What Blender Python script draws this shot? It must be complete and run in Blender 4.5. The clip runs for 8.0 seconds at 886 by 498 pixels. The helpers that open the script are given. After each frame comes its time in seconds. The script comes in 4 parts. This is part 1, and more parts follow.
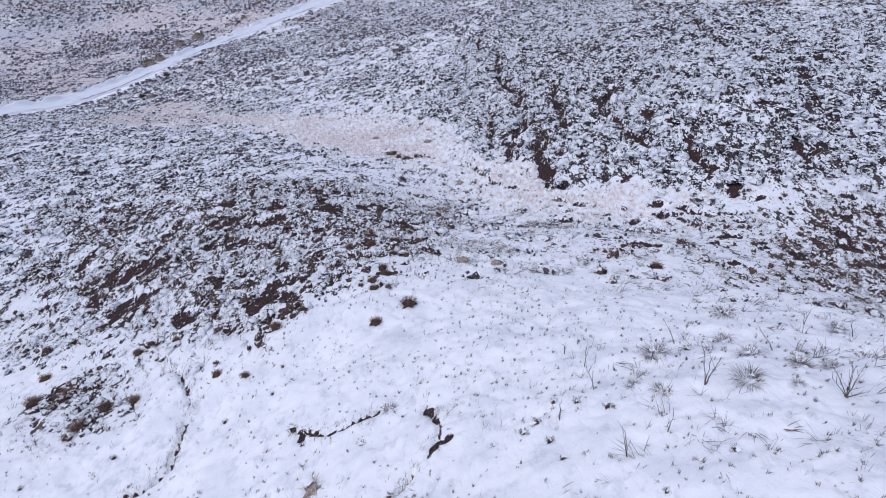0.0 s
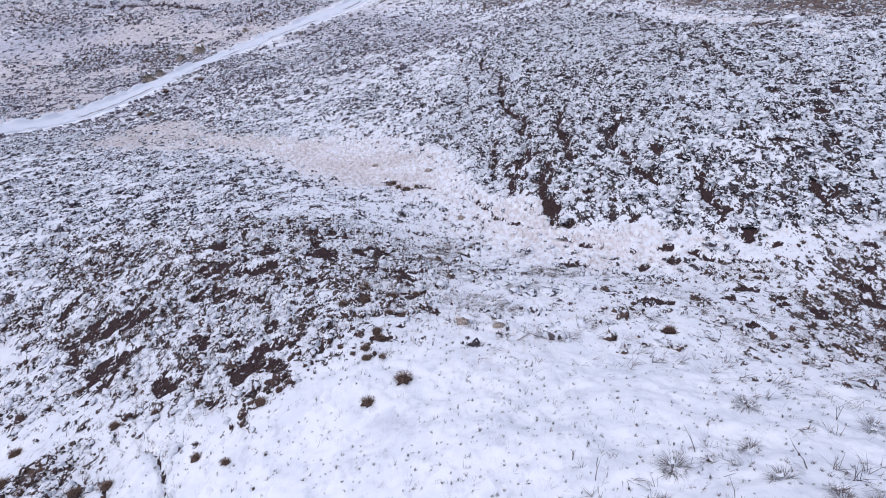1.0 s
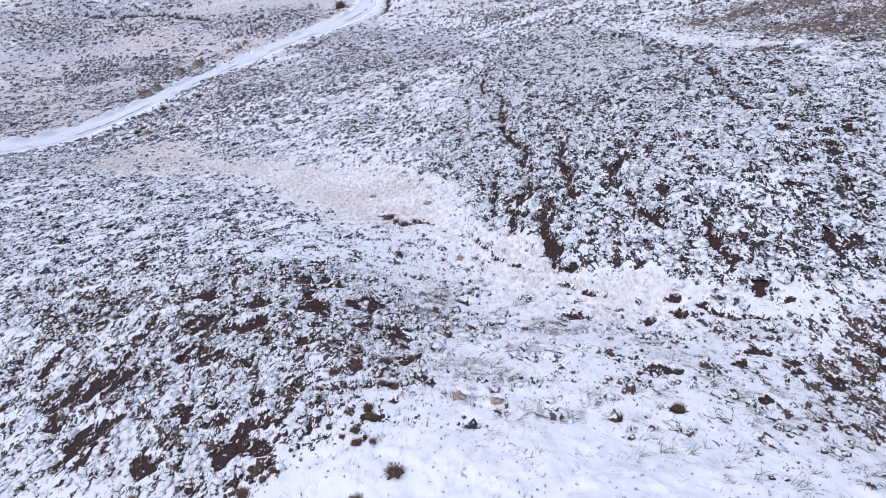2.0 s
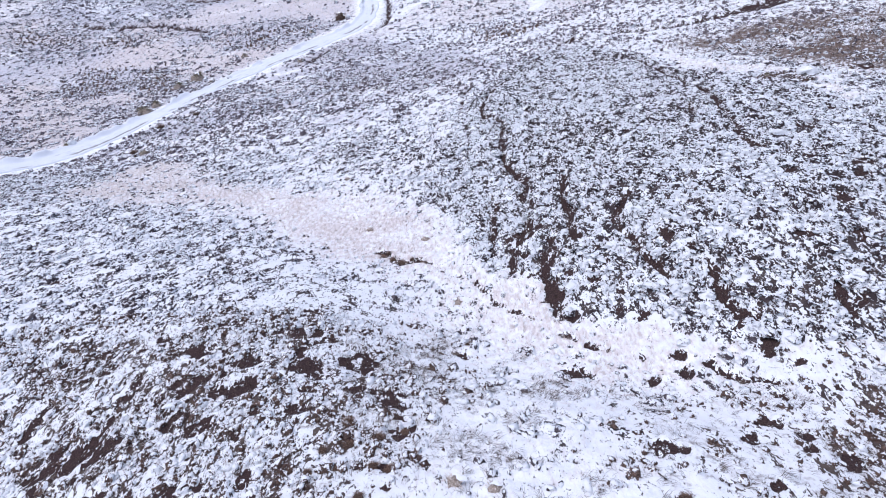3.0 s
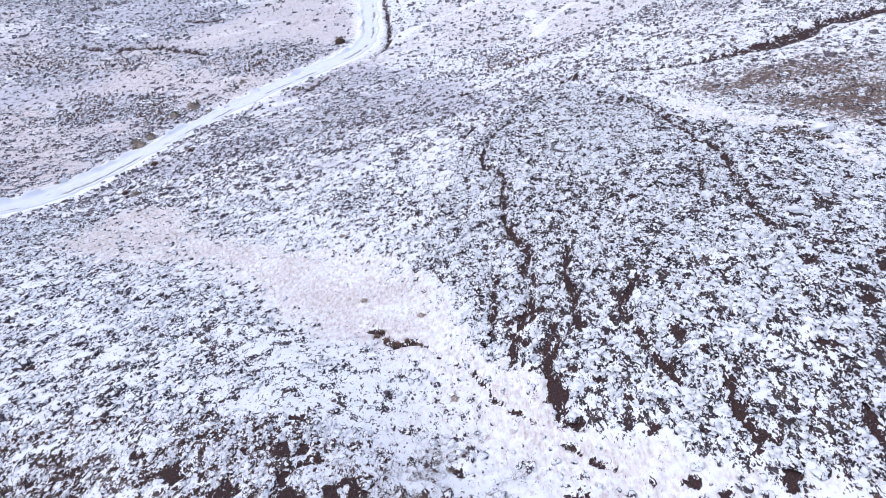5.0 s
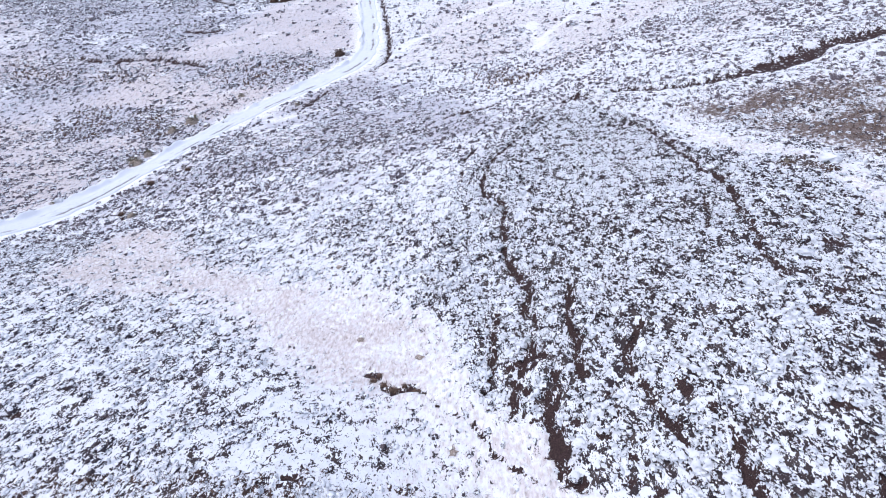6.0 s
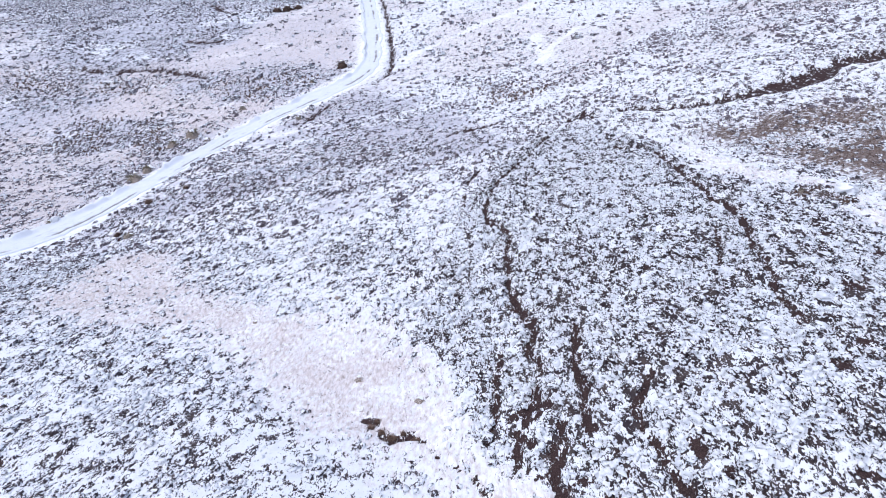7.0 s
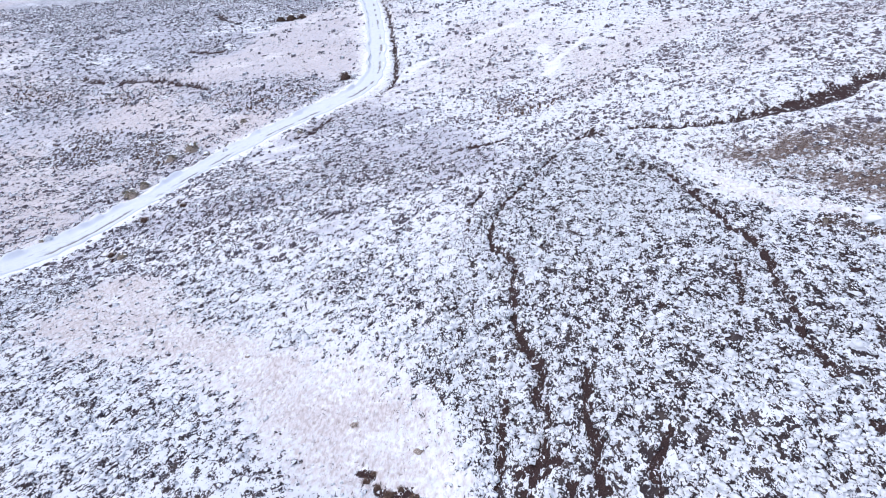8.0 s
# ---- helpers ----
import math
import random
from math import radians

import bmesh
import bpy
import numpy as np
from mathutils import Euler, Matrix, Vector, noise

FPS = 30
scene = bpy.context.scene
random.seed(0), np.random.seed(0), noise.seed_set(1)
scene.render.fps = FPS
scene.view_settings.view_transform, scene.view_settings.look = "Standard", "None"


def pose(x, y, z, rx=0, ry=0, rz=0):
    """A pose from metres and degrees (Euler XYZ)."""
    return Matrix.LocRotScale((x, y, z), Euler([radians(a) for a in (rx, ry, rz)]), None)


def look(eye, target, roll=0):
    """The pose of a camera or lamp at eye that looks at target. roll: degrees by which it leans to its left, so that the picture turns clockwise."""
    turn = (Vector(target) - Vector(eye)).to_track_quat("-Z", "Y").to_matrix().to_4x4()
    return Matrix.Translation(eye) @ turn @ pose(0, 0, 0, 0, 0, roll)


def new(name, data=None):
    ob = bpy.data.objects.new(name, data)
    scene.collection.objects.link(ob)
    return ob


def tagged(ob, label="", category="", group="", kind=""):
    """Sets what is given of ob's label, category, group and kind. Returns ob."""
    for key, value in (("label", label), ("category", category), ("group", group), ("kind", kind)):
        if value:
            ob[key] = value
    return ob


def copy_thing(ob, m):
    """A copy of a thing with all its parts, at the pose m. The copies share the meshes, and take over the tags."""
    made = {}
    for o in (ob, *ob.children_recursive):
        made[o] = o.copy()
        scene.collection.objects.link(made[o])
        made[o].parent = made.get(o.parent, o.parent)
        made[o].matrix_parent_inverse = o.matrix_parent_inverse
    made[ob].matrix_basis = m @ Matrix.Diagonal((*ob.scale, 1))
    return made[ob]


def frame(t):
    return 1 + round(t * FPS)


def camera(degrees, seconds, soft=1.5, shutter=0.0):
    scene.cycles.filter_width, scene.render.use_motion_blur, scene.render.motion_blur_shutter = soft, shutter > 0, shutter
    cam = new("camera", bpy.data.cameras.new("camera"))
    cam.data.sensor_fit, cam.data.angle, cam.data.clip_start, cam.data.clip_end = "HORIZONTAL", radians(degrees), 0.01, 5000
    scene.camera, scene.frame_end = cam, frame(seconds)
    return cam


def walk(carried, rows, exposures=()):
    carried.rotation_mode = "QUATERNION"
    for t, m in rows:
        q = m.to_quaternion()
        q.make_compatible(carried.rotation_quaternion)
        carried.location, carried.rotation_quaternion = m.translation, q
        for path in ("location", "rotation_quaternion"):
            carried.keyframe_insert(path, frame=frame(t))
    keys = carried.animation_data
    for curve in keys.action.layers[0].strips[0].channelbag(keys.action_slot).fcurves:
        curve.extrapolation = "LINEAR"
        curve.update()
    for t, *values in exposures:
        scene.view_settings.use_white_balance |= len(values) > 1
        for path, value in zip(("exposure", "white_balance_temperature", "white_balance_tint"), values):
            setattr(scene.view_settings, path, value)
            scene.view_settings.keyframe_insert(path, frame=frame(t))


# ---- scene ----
cam = camera(69.9, 8.0, soft=0.9)
PATH = [
    (0, (0.548, 0.705, 9.716), (0.52, 2.489, 8.811), -0.3),
    (0.5, (0.612, 1.583, 10.108), (0.577, 3.371, 9.212), -0.4),
    (1, (0.678, 2.488, 10.61), (0.638, 4.278, 9.719), -0.4),
    (1.5, (0.752, 3.344, 11.177), (0.708, 5.136, 10.29), -0.4),
    (3, (0.996, 5.817, 13.188), (0.943, 7.613, 12.309), -0.5),
    (3.5, (1.065, 6.635, 13.858), (1.009, 8.432, 12.982), -0.6),
    (4, (1.13, 7.45, 14.543), (1.072, 9.248, 13.668), -0.6),
    (4.5, (1.206, 8.267, 15.218), (1.145, 10.066, 14.346), -0.6),
    (6, (1.351, 10.761, 17.231), (1.284, 12.564, 16.368), -0.7),
    (6.5, (1.411, 11.631, 17.931), (1.34, 13.435, 17.071), -0.7),
    (7, (1.431, 12.701, 18.258), (1.352, 14.508, 17.405), -0.7),
    (7.5, (1.478, 13.908, 18.511), (1.391, 15.718, 17.665), -0.7),
    (8, (1.529, 15.239, 18.791), (1.432, 17.052, 17.952), -0.8),
]
EXPOSURES = [(0.0, -0.60, 5380, 14), (0.6, -0.52, 5440, 15), (1.5, -0.39, 5450, 14), (3.5, -0.09, 5450, 13), (8.0, -0.055, 5420, 11)]
walk(cam, [(t, look(*row)) for t, *row in PATH], EXPOSURES)

# ---- world and light: a bright overcast winter day ----
world = bpy.data.worlds.new("winter_sky")
scene.world = world
world.use_nodes = True
wn = world.node_tree
sky = wn.nodes.new("ShaderNodeTexSky")
sky.sky_type, sky.sun_disc = "NISHITA", False
sky.sun_elevation, sky.sun_rotation = radians(69), radians(-126)
sky.air_density, sky.dust_density = 1.0, 7.0
wn.links.new(sky.outputs[0], wn.nodes["Background"].inputs[0])
wn.nodes["Background"].inputs[1].default_value = 0.15
sun_data = bpy.data.lights.new("sun", "SUN")
sun_data.energy, sun_data.angle, sun_data.color = 0.6, radians(90), (1.0, 0.97, 0.93)
sun = new("sun", sun_data)
sun.matrix_world = look((-14, -10, 45), (0, 0, 0))


# ---- noise on plan coordinates ----
def lattice(ix, iy, seed):
    h = (ix.astype(np.int64) * 374761393 + iy.astype(np.int64) * 668265263 + seed * 1442695041) & 0x7FFFFFFF
    h = ((h ^ (h >> 13)) * 1274126177) & 0x7FFFFFFF
    h = ((h ^ (h >> 16)) * 2246822519) & 0x7FFFFFFF
    return (h & 0xFFFF) / 65535.0


def noise2(x, y, size, seed=0):
    """Value noise, 0 to 1, with cells of that size in metres."""
    x, y = np.asarray(x, float) / size, np.asarray(y, float) / size
    ix, iy = np.floor(x), np.floor(y)
    fx, fy = x - ix, y - iy
    fx, fy = fx * fx * (3 - 2 * fx), fy * fy * (3 - 2 * fy)
    a, b = lattice(ix, iy, seed), lattice(ix + 1, iy, seed)
    c, d = lattice(ix, iy + 1, seed), lattice(ix + 1, iy + 1, seed)
    return (a * (1 - fx) + b * fx) * (1 - fy) + (c * (1 - fx) + d * fx) * fy


def fbm(x, y, size, seed=0, octaves=3):
    total, amp, norm = 0.0, 1.0, 0.0
    for k in range(octaves):
        total = total + amp * noise2(x + 17.3 * k, y - 9.1 * k, size / 2 ** k, seed + k)
        norm, amp = norm + amp, amp * 0.5
    return total / norm


def smooth(lo, hi, v):
    s = np.clip((v - lo) / (hi - lo), 0, 1)
    return s * s * (3 - 2 * s)


# ---- the lie of the land ----
# mounds and hollows: x, y, radius, height
MOUNDS = [
    (1.8, 0, 13, 4.09),
    (-38, 96, 40, -4.48),
    (9, 22, 5, -2.24),
    (-6, 7, 5, -1.75),
    (-4, 37.6, 8, -2.32),
    (20, 32.8, 8, 1.37),
    (-13.6, 28, 8, 1),
    (9, 4, 5, 1.64),
    (3, 28, 5, -4.13),
    (24.8, 13.6, 8, -5.01),
    (5.6, 28, 8, 2.61),
    (-86, 168, 40, 5.37),
    (-66.8, 105.6, 22, -4.19),
    (-21.6, 70.2, 13, 0.25),
    (82, 72, 40, 7.89),
    (0, 28, 5, 0.58),
    (10.4, 47.2, 8, 0.94),
    (10, 144, 40, 7.78),
    (-15, 19, 5, -2.01),
    (38.8, 79.2, 22, 4.02),
    (12.4, 118.8, 22, -2.45),
    (33, 70.2, 13, -2.26),
    (0, 16, 5, -0.41),
    (-29.4, 62.4, 13, -1.63),
]
# smaller swells
SWELLS = [
    (4.6, 42.5, 5, -0.54), (-12, 21.9, 3, 0.42), (-8.9, 35.6, 5, 0.52), (-17.3, 55.7, 9, -0.99), (-5.8, 13.1, 3, -0.98), (7, 20.1, 3, 0.94), (11.5, 101.8, 16, -1.42),
    (34.9, 70.4, 9, 1.03), (-4.6, 13.9, 3, 0.74), (-25.4, 74.2, 9, 1.37), (8.1, 24, 3, -0.87), (5.4, 25.1, 3, 0.44), (6.6, 17, 3, -0.34), (-1.1, 35.2, 5, -0.24),
    (3.3, 18.4, 3, -0.27), (-52.6, 122.7, 16, 0.98), (-4.9, 28.4, 3, 0.14), (-19.3, 33.7, 5, -0.24), (-28.6, 50.7, 9, 0.72), (-31.8, 66.9, 9, -0.93),
]


def land(x, y):
    """Height of the hillside without its small relief."""
    x, y = np.asarray(x, float), np.asarray(y, float)
    z = -1.056 + 3.266 * x / np.sqrt(1 + (x / 150) ** 2) / 50 + 2.911 * np.tanh(y / 120)
    z = z + 2.34 * np.logaddexp(0, (np.minimum(y, 900) - 150) / 18.0)
    for mx, my, r, h in MOUNDS + SWELLS:
        z = z + h * np.exp(-((x - mx) ** 2 + (y - my) ** 2) / (2 * r * r))
    return z


def from_line(x, y, line):
    """Distance from a line of plan points, and how far along it (0 to its length)."""
    best, along, run = np.full(np.shape(x), 1e9), np.zeros(np.shape(x)), 0.0
    for (ax, ay), (bx, by) in zip(line, line[1:]):
        dx, dy = bx - ax, by - ay
        length = math.hypot(dx, dy)
        s = np.clip(((x - ax) * dx + (y - ay) * dy) / (length * length), 0, 1)
        d = np.hypot(x - ax - s * dx, y - ay - s * dy)
        near = d < best
        best, along = np.where(near, d, best), np.where(near, run + s * length, along)
        run += length
    return best, along


def inside(x, y, ring, soft, wobble=0.0, seed=0):
    """1 inside a ring of plan points, 0 outside, with a soft and ragged edge."""
    odd = np.zeros(np.shape(x), bool)
    for (ax, ay), (bx, by) in zip(ring, ring[1:] + ring[:1]):
        if ay != by:
            odd ^= ((ay > y) != (by > y)) & (x < (bx - ax) * (y - ay) / (by - ay) + ax)
    d = from_line(x, y, ring + ring[:1])[0]
    d = np.where(odd, d, -d)
    if wobble:
        d = d + wobble * (fbm(x, y, 2.5 * wobble + 1, seed) - 0.5) * 2
    return smooth(-soft, soft, d)


# cut into the peat: half width, depth, raggedness, line
GULLIES = [
    (0.30, 0.30, 0.35, [(9.6, 71.6), (8.5, 69.9), (7.3, 67.6), (6.1, 65.2), (4.9, 63.4), (4.0, 61.8), (3.3, 59.3), (2.6, 56.8), (2.7, 54.4), (3.2, 53.1), (3.9, 52.2), (4.2, 51.3), (3.9, 49.4), (3.8, 47.2), (3.8, 45.4), (4.2, 44.1)]),
    (0.30, 0.32, 0.6, [(4.2, 44.1), (4.5, 42.8), (4.8, 41.2), (4.5, 39.3), (4.9, 37.9), (4.5, 36.4), (4.7, 35.6)]),
    (0.30, 0.30, 0.6, [(5.6, 34.2), (5.5, 33.4), (5.3, 32.5), (5.2, 31.7), (5.2, 30.5), (5.3, 30.0)]),
    (0.26, 0.22, 0.6, [(5.3, 30.0), (5.4, 29.1), (6.0, 28.3)]),
    (0.24, 0.28, 0.65, [(7.1, 40.5), (6.8, 38.9), (6.6, 37.6), (6.4, 36.2), (6.5, 35.1), (6.6, 34.1), (6.6, 33.3)]),
    (0.20, 0.22, 0.8, [(3.1, 39.8), (3.0, 38.9), (2.8, 37.5), (2.6, 35.7), (2.3, 34.2)]),
    (0.27, 0.25, 0.75, [(4.5, 36.0), (4.1, 35.0), (3.7, 34.4), (3.7, 33.3), (3.7, 32.6)]),
    (0.22, 0.22, 0.6, [(4.1, 35.0), (4.2, 33.5)]),
    (0.22, 0.25, 0.45, [(9.2, 35.1), (8.8, 34.3), (8.3, 33.6), (8.4, 32.6), (8.7, 31.7), (8.9, 30.8), (9.1, 30.0), (9.3, 29.5), (9.5, 28.7)]),
    (0.24, 0.25, 0.75, [(10.7, 29.7), (10.8, 28.9), (11.0, 27.9), (11.0, 27.0), (11.4, 26.3), (11.8, 25.9)]),
    (0.20, 0.20, 0.6, [(14.7, 26.8), (14.5, 25.7), (14.6, 25.0)]),
]
GULLIES_UPPER = [
    (0.26, 0.20, 0.6, [(13.0, 63.8), (14.2, 62.7), (15.9, 61.1), (16.3, 57.8), (16.4, 54.3), (16.9, 51.6), (17.3, 49.1), (17.3, 46.7), (16.5, 43.8), (16.3, 41.7), (15.8, 39.0), (15.6, 37.2), (15.5, 35.6)]),
    (0.22, 0.20, 0.6, [(15.7, 47.6), (15.4, 46.0), (14.9, 43.9), (14.2, 42.2)]),
    (0.16, 0.18, 0.8, [(2.9, 68.2), (2.0, 64.1), (1.3, 61.5), (1.1, 57.5)]),
    (0.13, 0.15, 0.8, [(6.2, 63.5), (6.0, 60.5), (5.8, 57.3), (5.7, 54.0)]),
]
BURNS = [
    (0.19, 0.18, 0.9, [(-3.5, 36.5), (-2.9, 35.9), (-2.2, 35.0), (-1.6, 35.2), (-1.1, 35.2), (-0.4, 34.3), (0.3, 33.6)]),
    (0.10, 0.10, 0.8, [(0.3, 33.6), (1.0, 33.1), (1.9, 32.2), (2.4, 31.3), (2.5, 30.8), (3.1, 30.2), (3.6, 29.7), (4.4, 28.9)]),
    (0.13, 0.20, 0.5, [(5.0, 27.9), (5.6, 27.2)]),
    (0.12, 0.20, 0.5, [(6.0, 26.8), (6.3, 26.5), (6.8, 26.2)]),
    (0.18, 0.20, 0.5, [(9.9, 24.6), (10.1, 24.1), (10.3, 23.8), (10.6, 23.4), (11.0, 23.2), (11.5, 22.9)]),
    (0.85, 0.40, 0.6, [(-21.4, 94.9), (-20.3, 94.9), (-19.7, 96.8), (-19.1, 99.3), (-18.5, 100.9)]),
    (0.45, 0.55, 0.25, [(-13.1, 108.1), (-11.8, 110.3), (-11.1, 112.6), (-11.0, 116.3), (-11.4, 121.6), (-12.1, 127.2), (-13.4, 135.1), (-14.9, 144.9), (-17.2, 159.0), (-21.7, 181.2)]),
    (0.75, 0.40, 0.5, [(-0.2, 77.9), (1.0, 78.3), (2.1, 77.6), (3.1, 78.3), (3.6, 77.9)]),
]
BURNS_FAR = [
    (0.8, 0.45, 0.5, [(-72.2, 133.3), (-69.4, 132.1), (-67.2, 131.4)]),
    (0.85, 0.45, 0.5, [(-63.7, 129.9), (-63.2, 132.1), (-60.7, 130.9), (-58.2, 130.6), (-55.5, 130.2), (-53.4, 128.9), (-50.7, 127.4), (-47.4, 125.8), (-44.6, 123.7)]),
    (0.95, 0.45, 0.5, [(-55.6, 144.2), (-52.1, 142.7), (-48.9, 141.8), (-47.1, 143.2)]),
    (0.95, 0.45, 0.5, [(-61.1, 176.2), (-56.3, 168.3), (-52.3, 164.4)]),
]
DRAINS = [
    (0.035, 0.12, 0.9, [(-6.9, 14.1), (-6.4, 13.7), (-5.95, 13.0), (-5.75, 12.4)]),
    (0.042, 0.14, 0.9, [(-5.6, 11.9), (-5.5, 11.1), (-5.4, 10.4), (-5.7, 9.9), (-6.3, 9.6)]),
    (0.018, 0.08, 0.9, [(-2.6, 10.35), (-2.0, 10.15), (-1.5, 10.15), (-0.9, 10.4)]),
    (0.055, 0.09, 0.7, [(0.05, 10.2), (0.33, 9.5), (0.28, 9.0), (0.1, 8.6)]),
    (0.04, 0.10, 0.8, [(-0.1, 8.4), (-0.2, 8.1), (-0.4, 7.8), (-0.8, 7.4)]),
]
# a wind-packed bank of snow beside the near drain
BANK = [(-6.75, 13.5), (-6.5, 12.4), (-6.35, 11.2), (-6.5, 10.3), (-7.2, 9.4), (-8.2, 8.7)]
STREAM = [(46.0, 73.0), (40.0, 71.0), (35.3, 70.6), (34.2, 71.0), (33.3, 70.8), (32.5, 70.4), (31.4, 69.5), (30.3, 69.3), (28.9, 69.2), (27.0, 69.5), (25.6, 69.5), (24.4, 69.3), (23.7, 69.1), (21.3, 69.9), (19.2, 70.6), (17.2, 72.2), (15.3, 72.8), (14.1, 72.7), (13.1, 72.8), (12.4, 73.4), (11.7, 73.3), (10.4, 73.2)]
STREAM_HALF = [1.2, 1.2, 1.1, 0.95, 1.0, 1.2, 1.35, 1.4, 1.45, 1.3, 1.1, 0.9, 0.7, 0.65, 0.62, 0.55, 0.4, 0.35, 0.6, 0.95, 0.8, 0.45]
# the track: plan points of its middle and its half width there
TRACK = [(-62.0, 45.0), (-50.0, 55.0), (-41.4, 64.9), (-38.4, 70.2), (-35.8, 75.8), (-33.8, 80.1), (-32.6, 84.2), (-31.2, 88.4), (-29.5, 93.4), (-26.5, 98.5), (-23.8, 102.0), (-20.4, 106.4), (-17.0, 110.4),
         (-14.9, 114.4), (-14.5, 119.4), (-15.8, 130.9), (-17.4, 141.7), (-20.8, 160.6), (-23.4, 174.0), (-30.0, 205.0), (-36.0, 240.0)]
TRACK_HALF = [2.2, 2.2, 2.1, 1.9, 1.95, 1.9, 1.9, 2.05, 2.2, 2.1, 2.2, 2.3, 2.1, 1.8, 1.6, 1.6, 1.6, 1.7, 1.8, 1.8, 1.8]

MOUND_FRONT = [(-14.6, 23.6), (-15.3, 25.6), (-13.4, 26.9), (-10.2, 27.1), (-7.3, 27.5), (-4.9, 28.7), (-3.2, 26.3), (-1.8, 25.5), (-0.9, 22.5), (-0.8, 18.2), (-1.2, 16.9), (-2.1, 16.3), (-3.2, 15.7), (-4.0, 15.0), (-5.1, 14.8), (-7.1, 15.5), (-8.7, 16.1), (-10.9, 17.6), (-12.9, 19.6), (-14.4, 22.2)]
MOUND_SMALL = [(-9.9, 12.6), (-10.4, 14.6), (-9.1, 14.4), (-7.4, 13.6), (-6.7, 12.3), (-7.2, 11.7), (-8.6, 11.6)]
SLOPE_WEST = [(-14.0, 24.0), (-9.0, 28.0), (-3.0, 27.0), (-1.6, 31.0), (-5.5, 35.0), (-9.0, 40.0), (-16.0, 43.5), (-25.0, 45.0), (-45.0, 55.0), (-60.0, 40.0), (-30.0, 22.0), (-17.0, 21.5)]
HILL_EAST = [(-1.2, 43.8), (0.3, 40.0), (1.5, 36.0), (2.1, 33.2), (3.2, 31.9), (4.6, 31.5), (5.2, 30.3), (5.5, 28.9), (6.0, 27.8), (7.4, 27.3), (8.9, 26.6), (10.6, 25.4), (12.6, 24.2), (15.5, 23.5), (30.0, 26.0), (48.0, 40.0), (25.5, 43.0), (22.2, 46.5), (20.3, 49.6), (17.8, 55.0), (16.6, 61.5), (12.5, 70.5), (8.8, 71.8), (5.0, 66.5), (2.4, 61.0), (0.6, 54.3), (-0.7, 48.5)]
HEATH_EAST = [(3.6, 20.0), (4.6, 17.0), (6.2, 14.6), (9.0, 13.6), (13.0, 13.2), (26.0, 16.0), (26.0, 25.0), (15.0, 24.0), (12.0, 24.5), (10.0, 23.0), (8.0, 22.5)]
STRAW_BAND = [(-29.8, 50.7), (-30.6, 56.2), (-30.0, 59.7), (-27.8, 61.7), (-24.5, 60.2), (-19.2, 54.5), (-15.0, 50.3), (-11.4, 48.1), (-8.7, 46.5), (-6.1, 45.1), (-3.4, 43.8), (-1.5, 41.9), (0.3, 38.0), (2.1, 33.2), (4.8, 31.2), (5.3, 28.8), (7.3, 27.0), (9.7, 25.2), (9.0, 23.6), (6.2, 25.5), (4.4, 27.5), (2.6, 29.4), (1.2, 31.4), (-0.2, 32.6), (-2.0, 34.0), (-3.2, 35.4), (-4.7, 36.2), (-6.6, 36.7), (-8.5, 39.2), (-11.6, 43.0), (-15.4, 45.9), (-19.2, 46.9), (-23.3, 47.3)]
BROWN_EAST = [(18.5, 63.5), (20.0, 63.8), (24.1, 63.0), (28.4, 61.6), (36.0, 60.5), (44.0, 56.0), (36.0, 42.0), (27.0, 46.0), (25.4, 50.2), (24.7, 52.5), (22.9, 54.8), (20.6, 57.7)]
SNOW_EAST = [(16.4, 63.1), (18.3, 61.9), (19.3, 59.5), (20.3, 56.7), (21.7, 54.1), (23.0, 52.2), (24.2, 50.9), (24.5, 48.9), (24.5, 46.5), (24.5, 44.9), (23.3, 42.8), (23.4, 45.5), (23.3, 47.1), (22.8, 50.1), (21.4, 51.6), (19.8, 53.0), (18.7, 55.2), (18.0, 57.9)]
DARK_EAST = [(20.5, 50.3), (22.0, 50.8), (23.3, 50.2), (24.5, 48.8), (24.2, 48.0), (22.6, 47.7), (21.2, 48.8)]
COMBED = [(-1.2, 25.4), (0.6, 27.4), (3.5, 25.6), (5.9, 20.6), (8.0, 18.2), (10.6, 17.0), (10.6, 15.2), (7.0, 14.6), (3.4, 14.6), (1.4, 15.2), (-0.2, 18.0)]
SNOW_BANK = [(11.9, 29.7), (12.6, 28.8), (13.4, 27.5), (14.4, 26.8), (14.9, 27.6), (14.2, 28.8)]
STRAW_FAR = [(16.8, 115.9), (24.2, 120.1), (31.5, 121.9), (37.2, 121.2), (30.3, 111.4), (24.8, 107.5), (18.3, 97.0), (14.1, 87.7), (13.5, 96.8)]
STRAW_NORTH = [(-55.2, 133.3), (-46.6, 140.1), (-40.5, 159.4), (-32.1, 175.9), (-26.7, 174.1), (-20.2, 141.5), (-18.7, 122.3), (-21.6, 120.5), (-29.2, 124.1), (-40.9, 123.1), (-49.2, 126.3)]
STRAW_WEST = [(-51.2, 96.5), (-48.0, 101.5), (-44.9, 106.3), (-37.2, 107.1), (-32.3, 108.1), (-28.6, 107.6), (-31.4, 100.2), (-37.4, 96.7), (-38.5, 88.9), (-38.5, 83.1), (-41.7, 82.6)]
HEATH_NORTH = [(-154.0, 232.0), (-102.6, 163.5), (-78.7, 136.1), (-71.6, 133.2), (-63.4, 132.6), (-55.2, 133.3), (-46.6, 140.1), (-40.5, 159.4), (-32.1, 175.9), (-33.4, 187.6), (-40.0, 240.0), (-120.0, 260.0)]
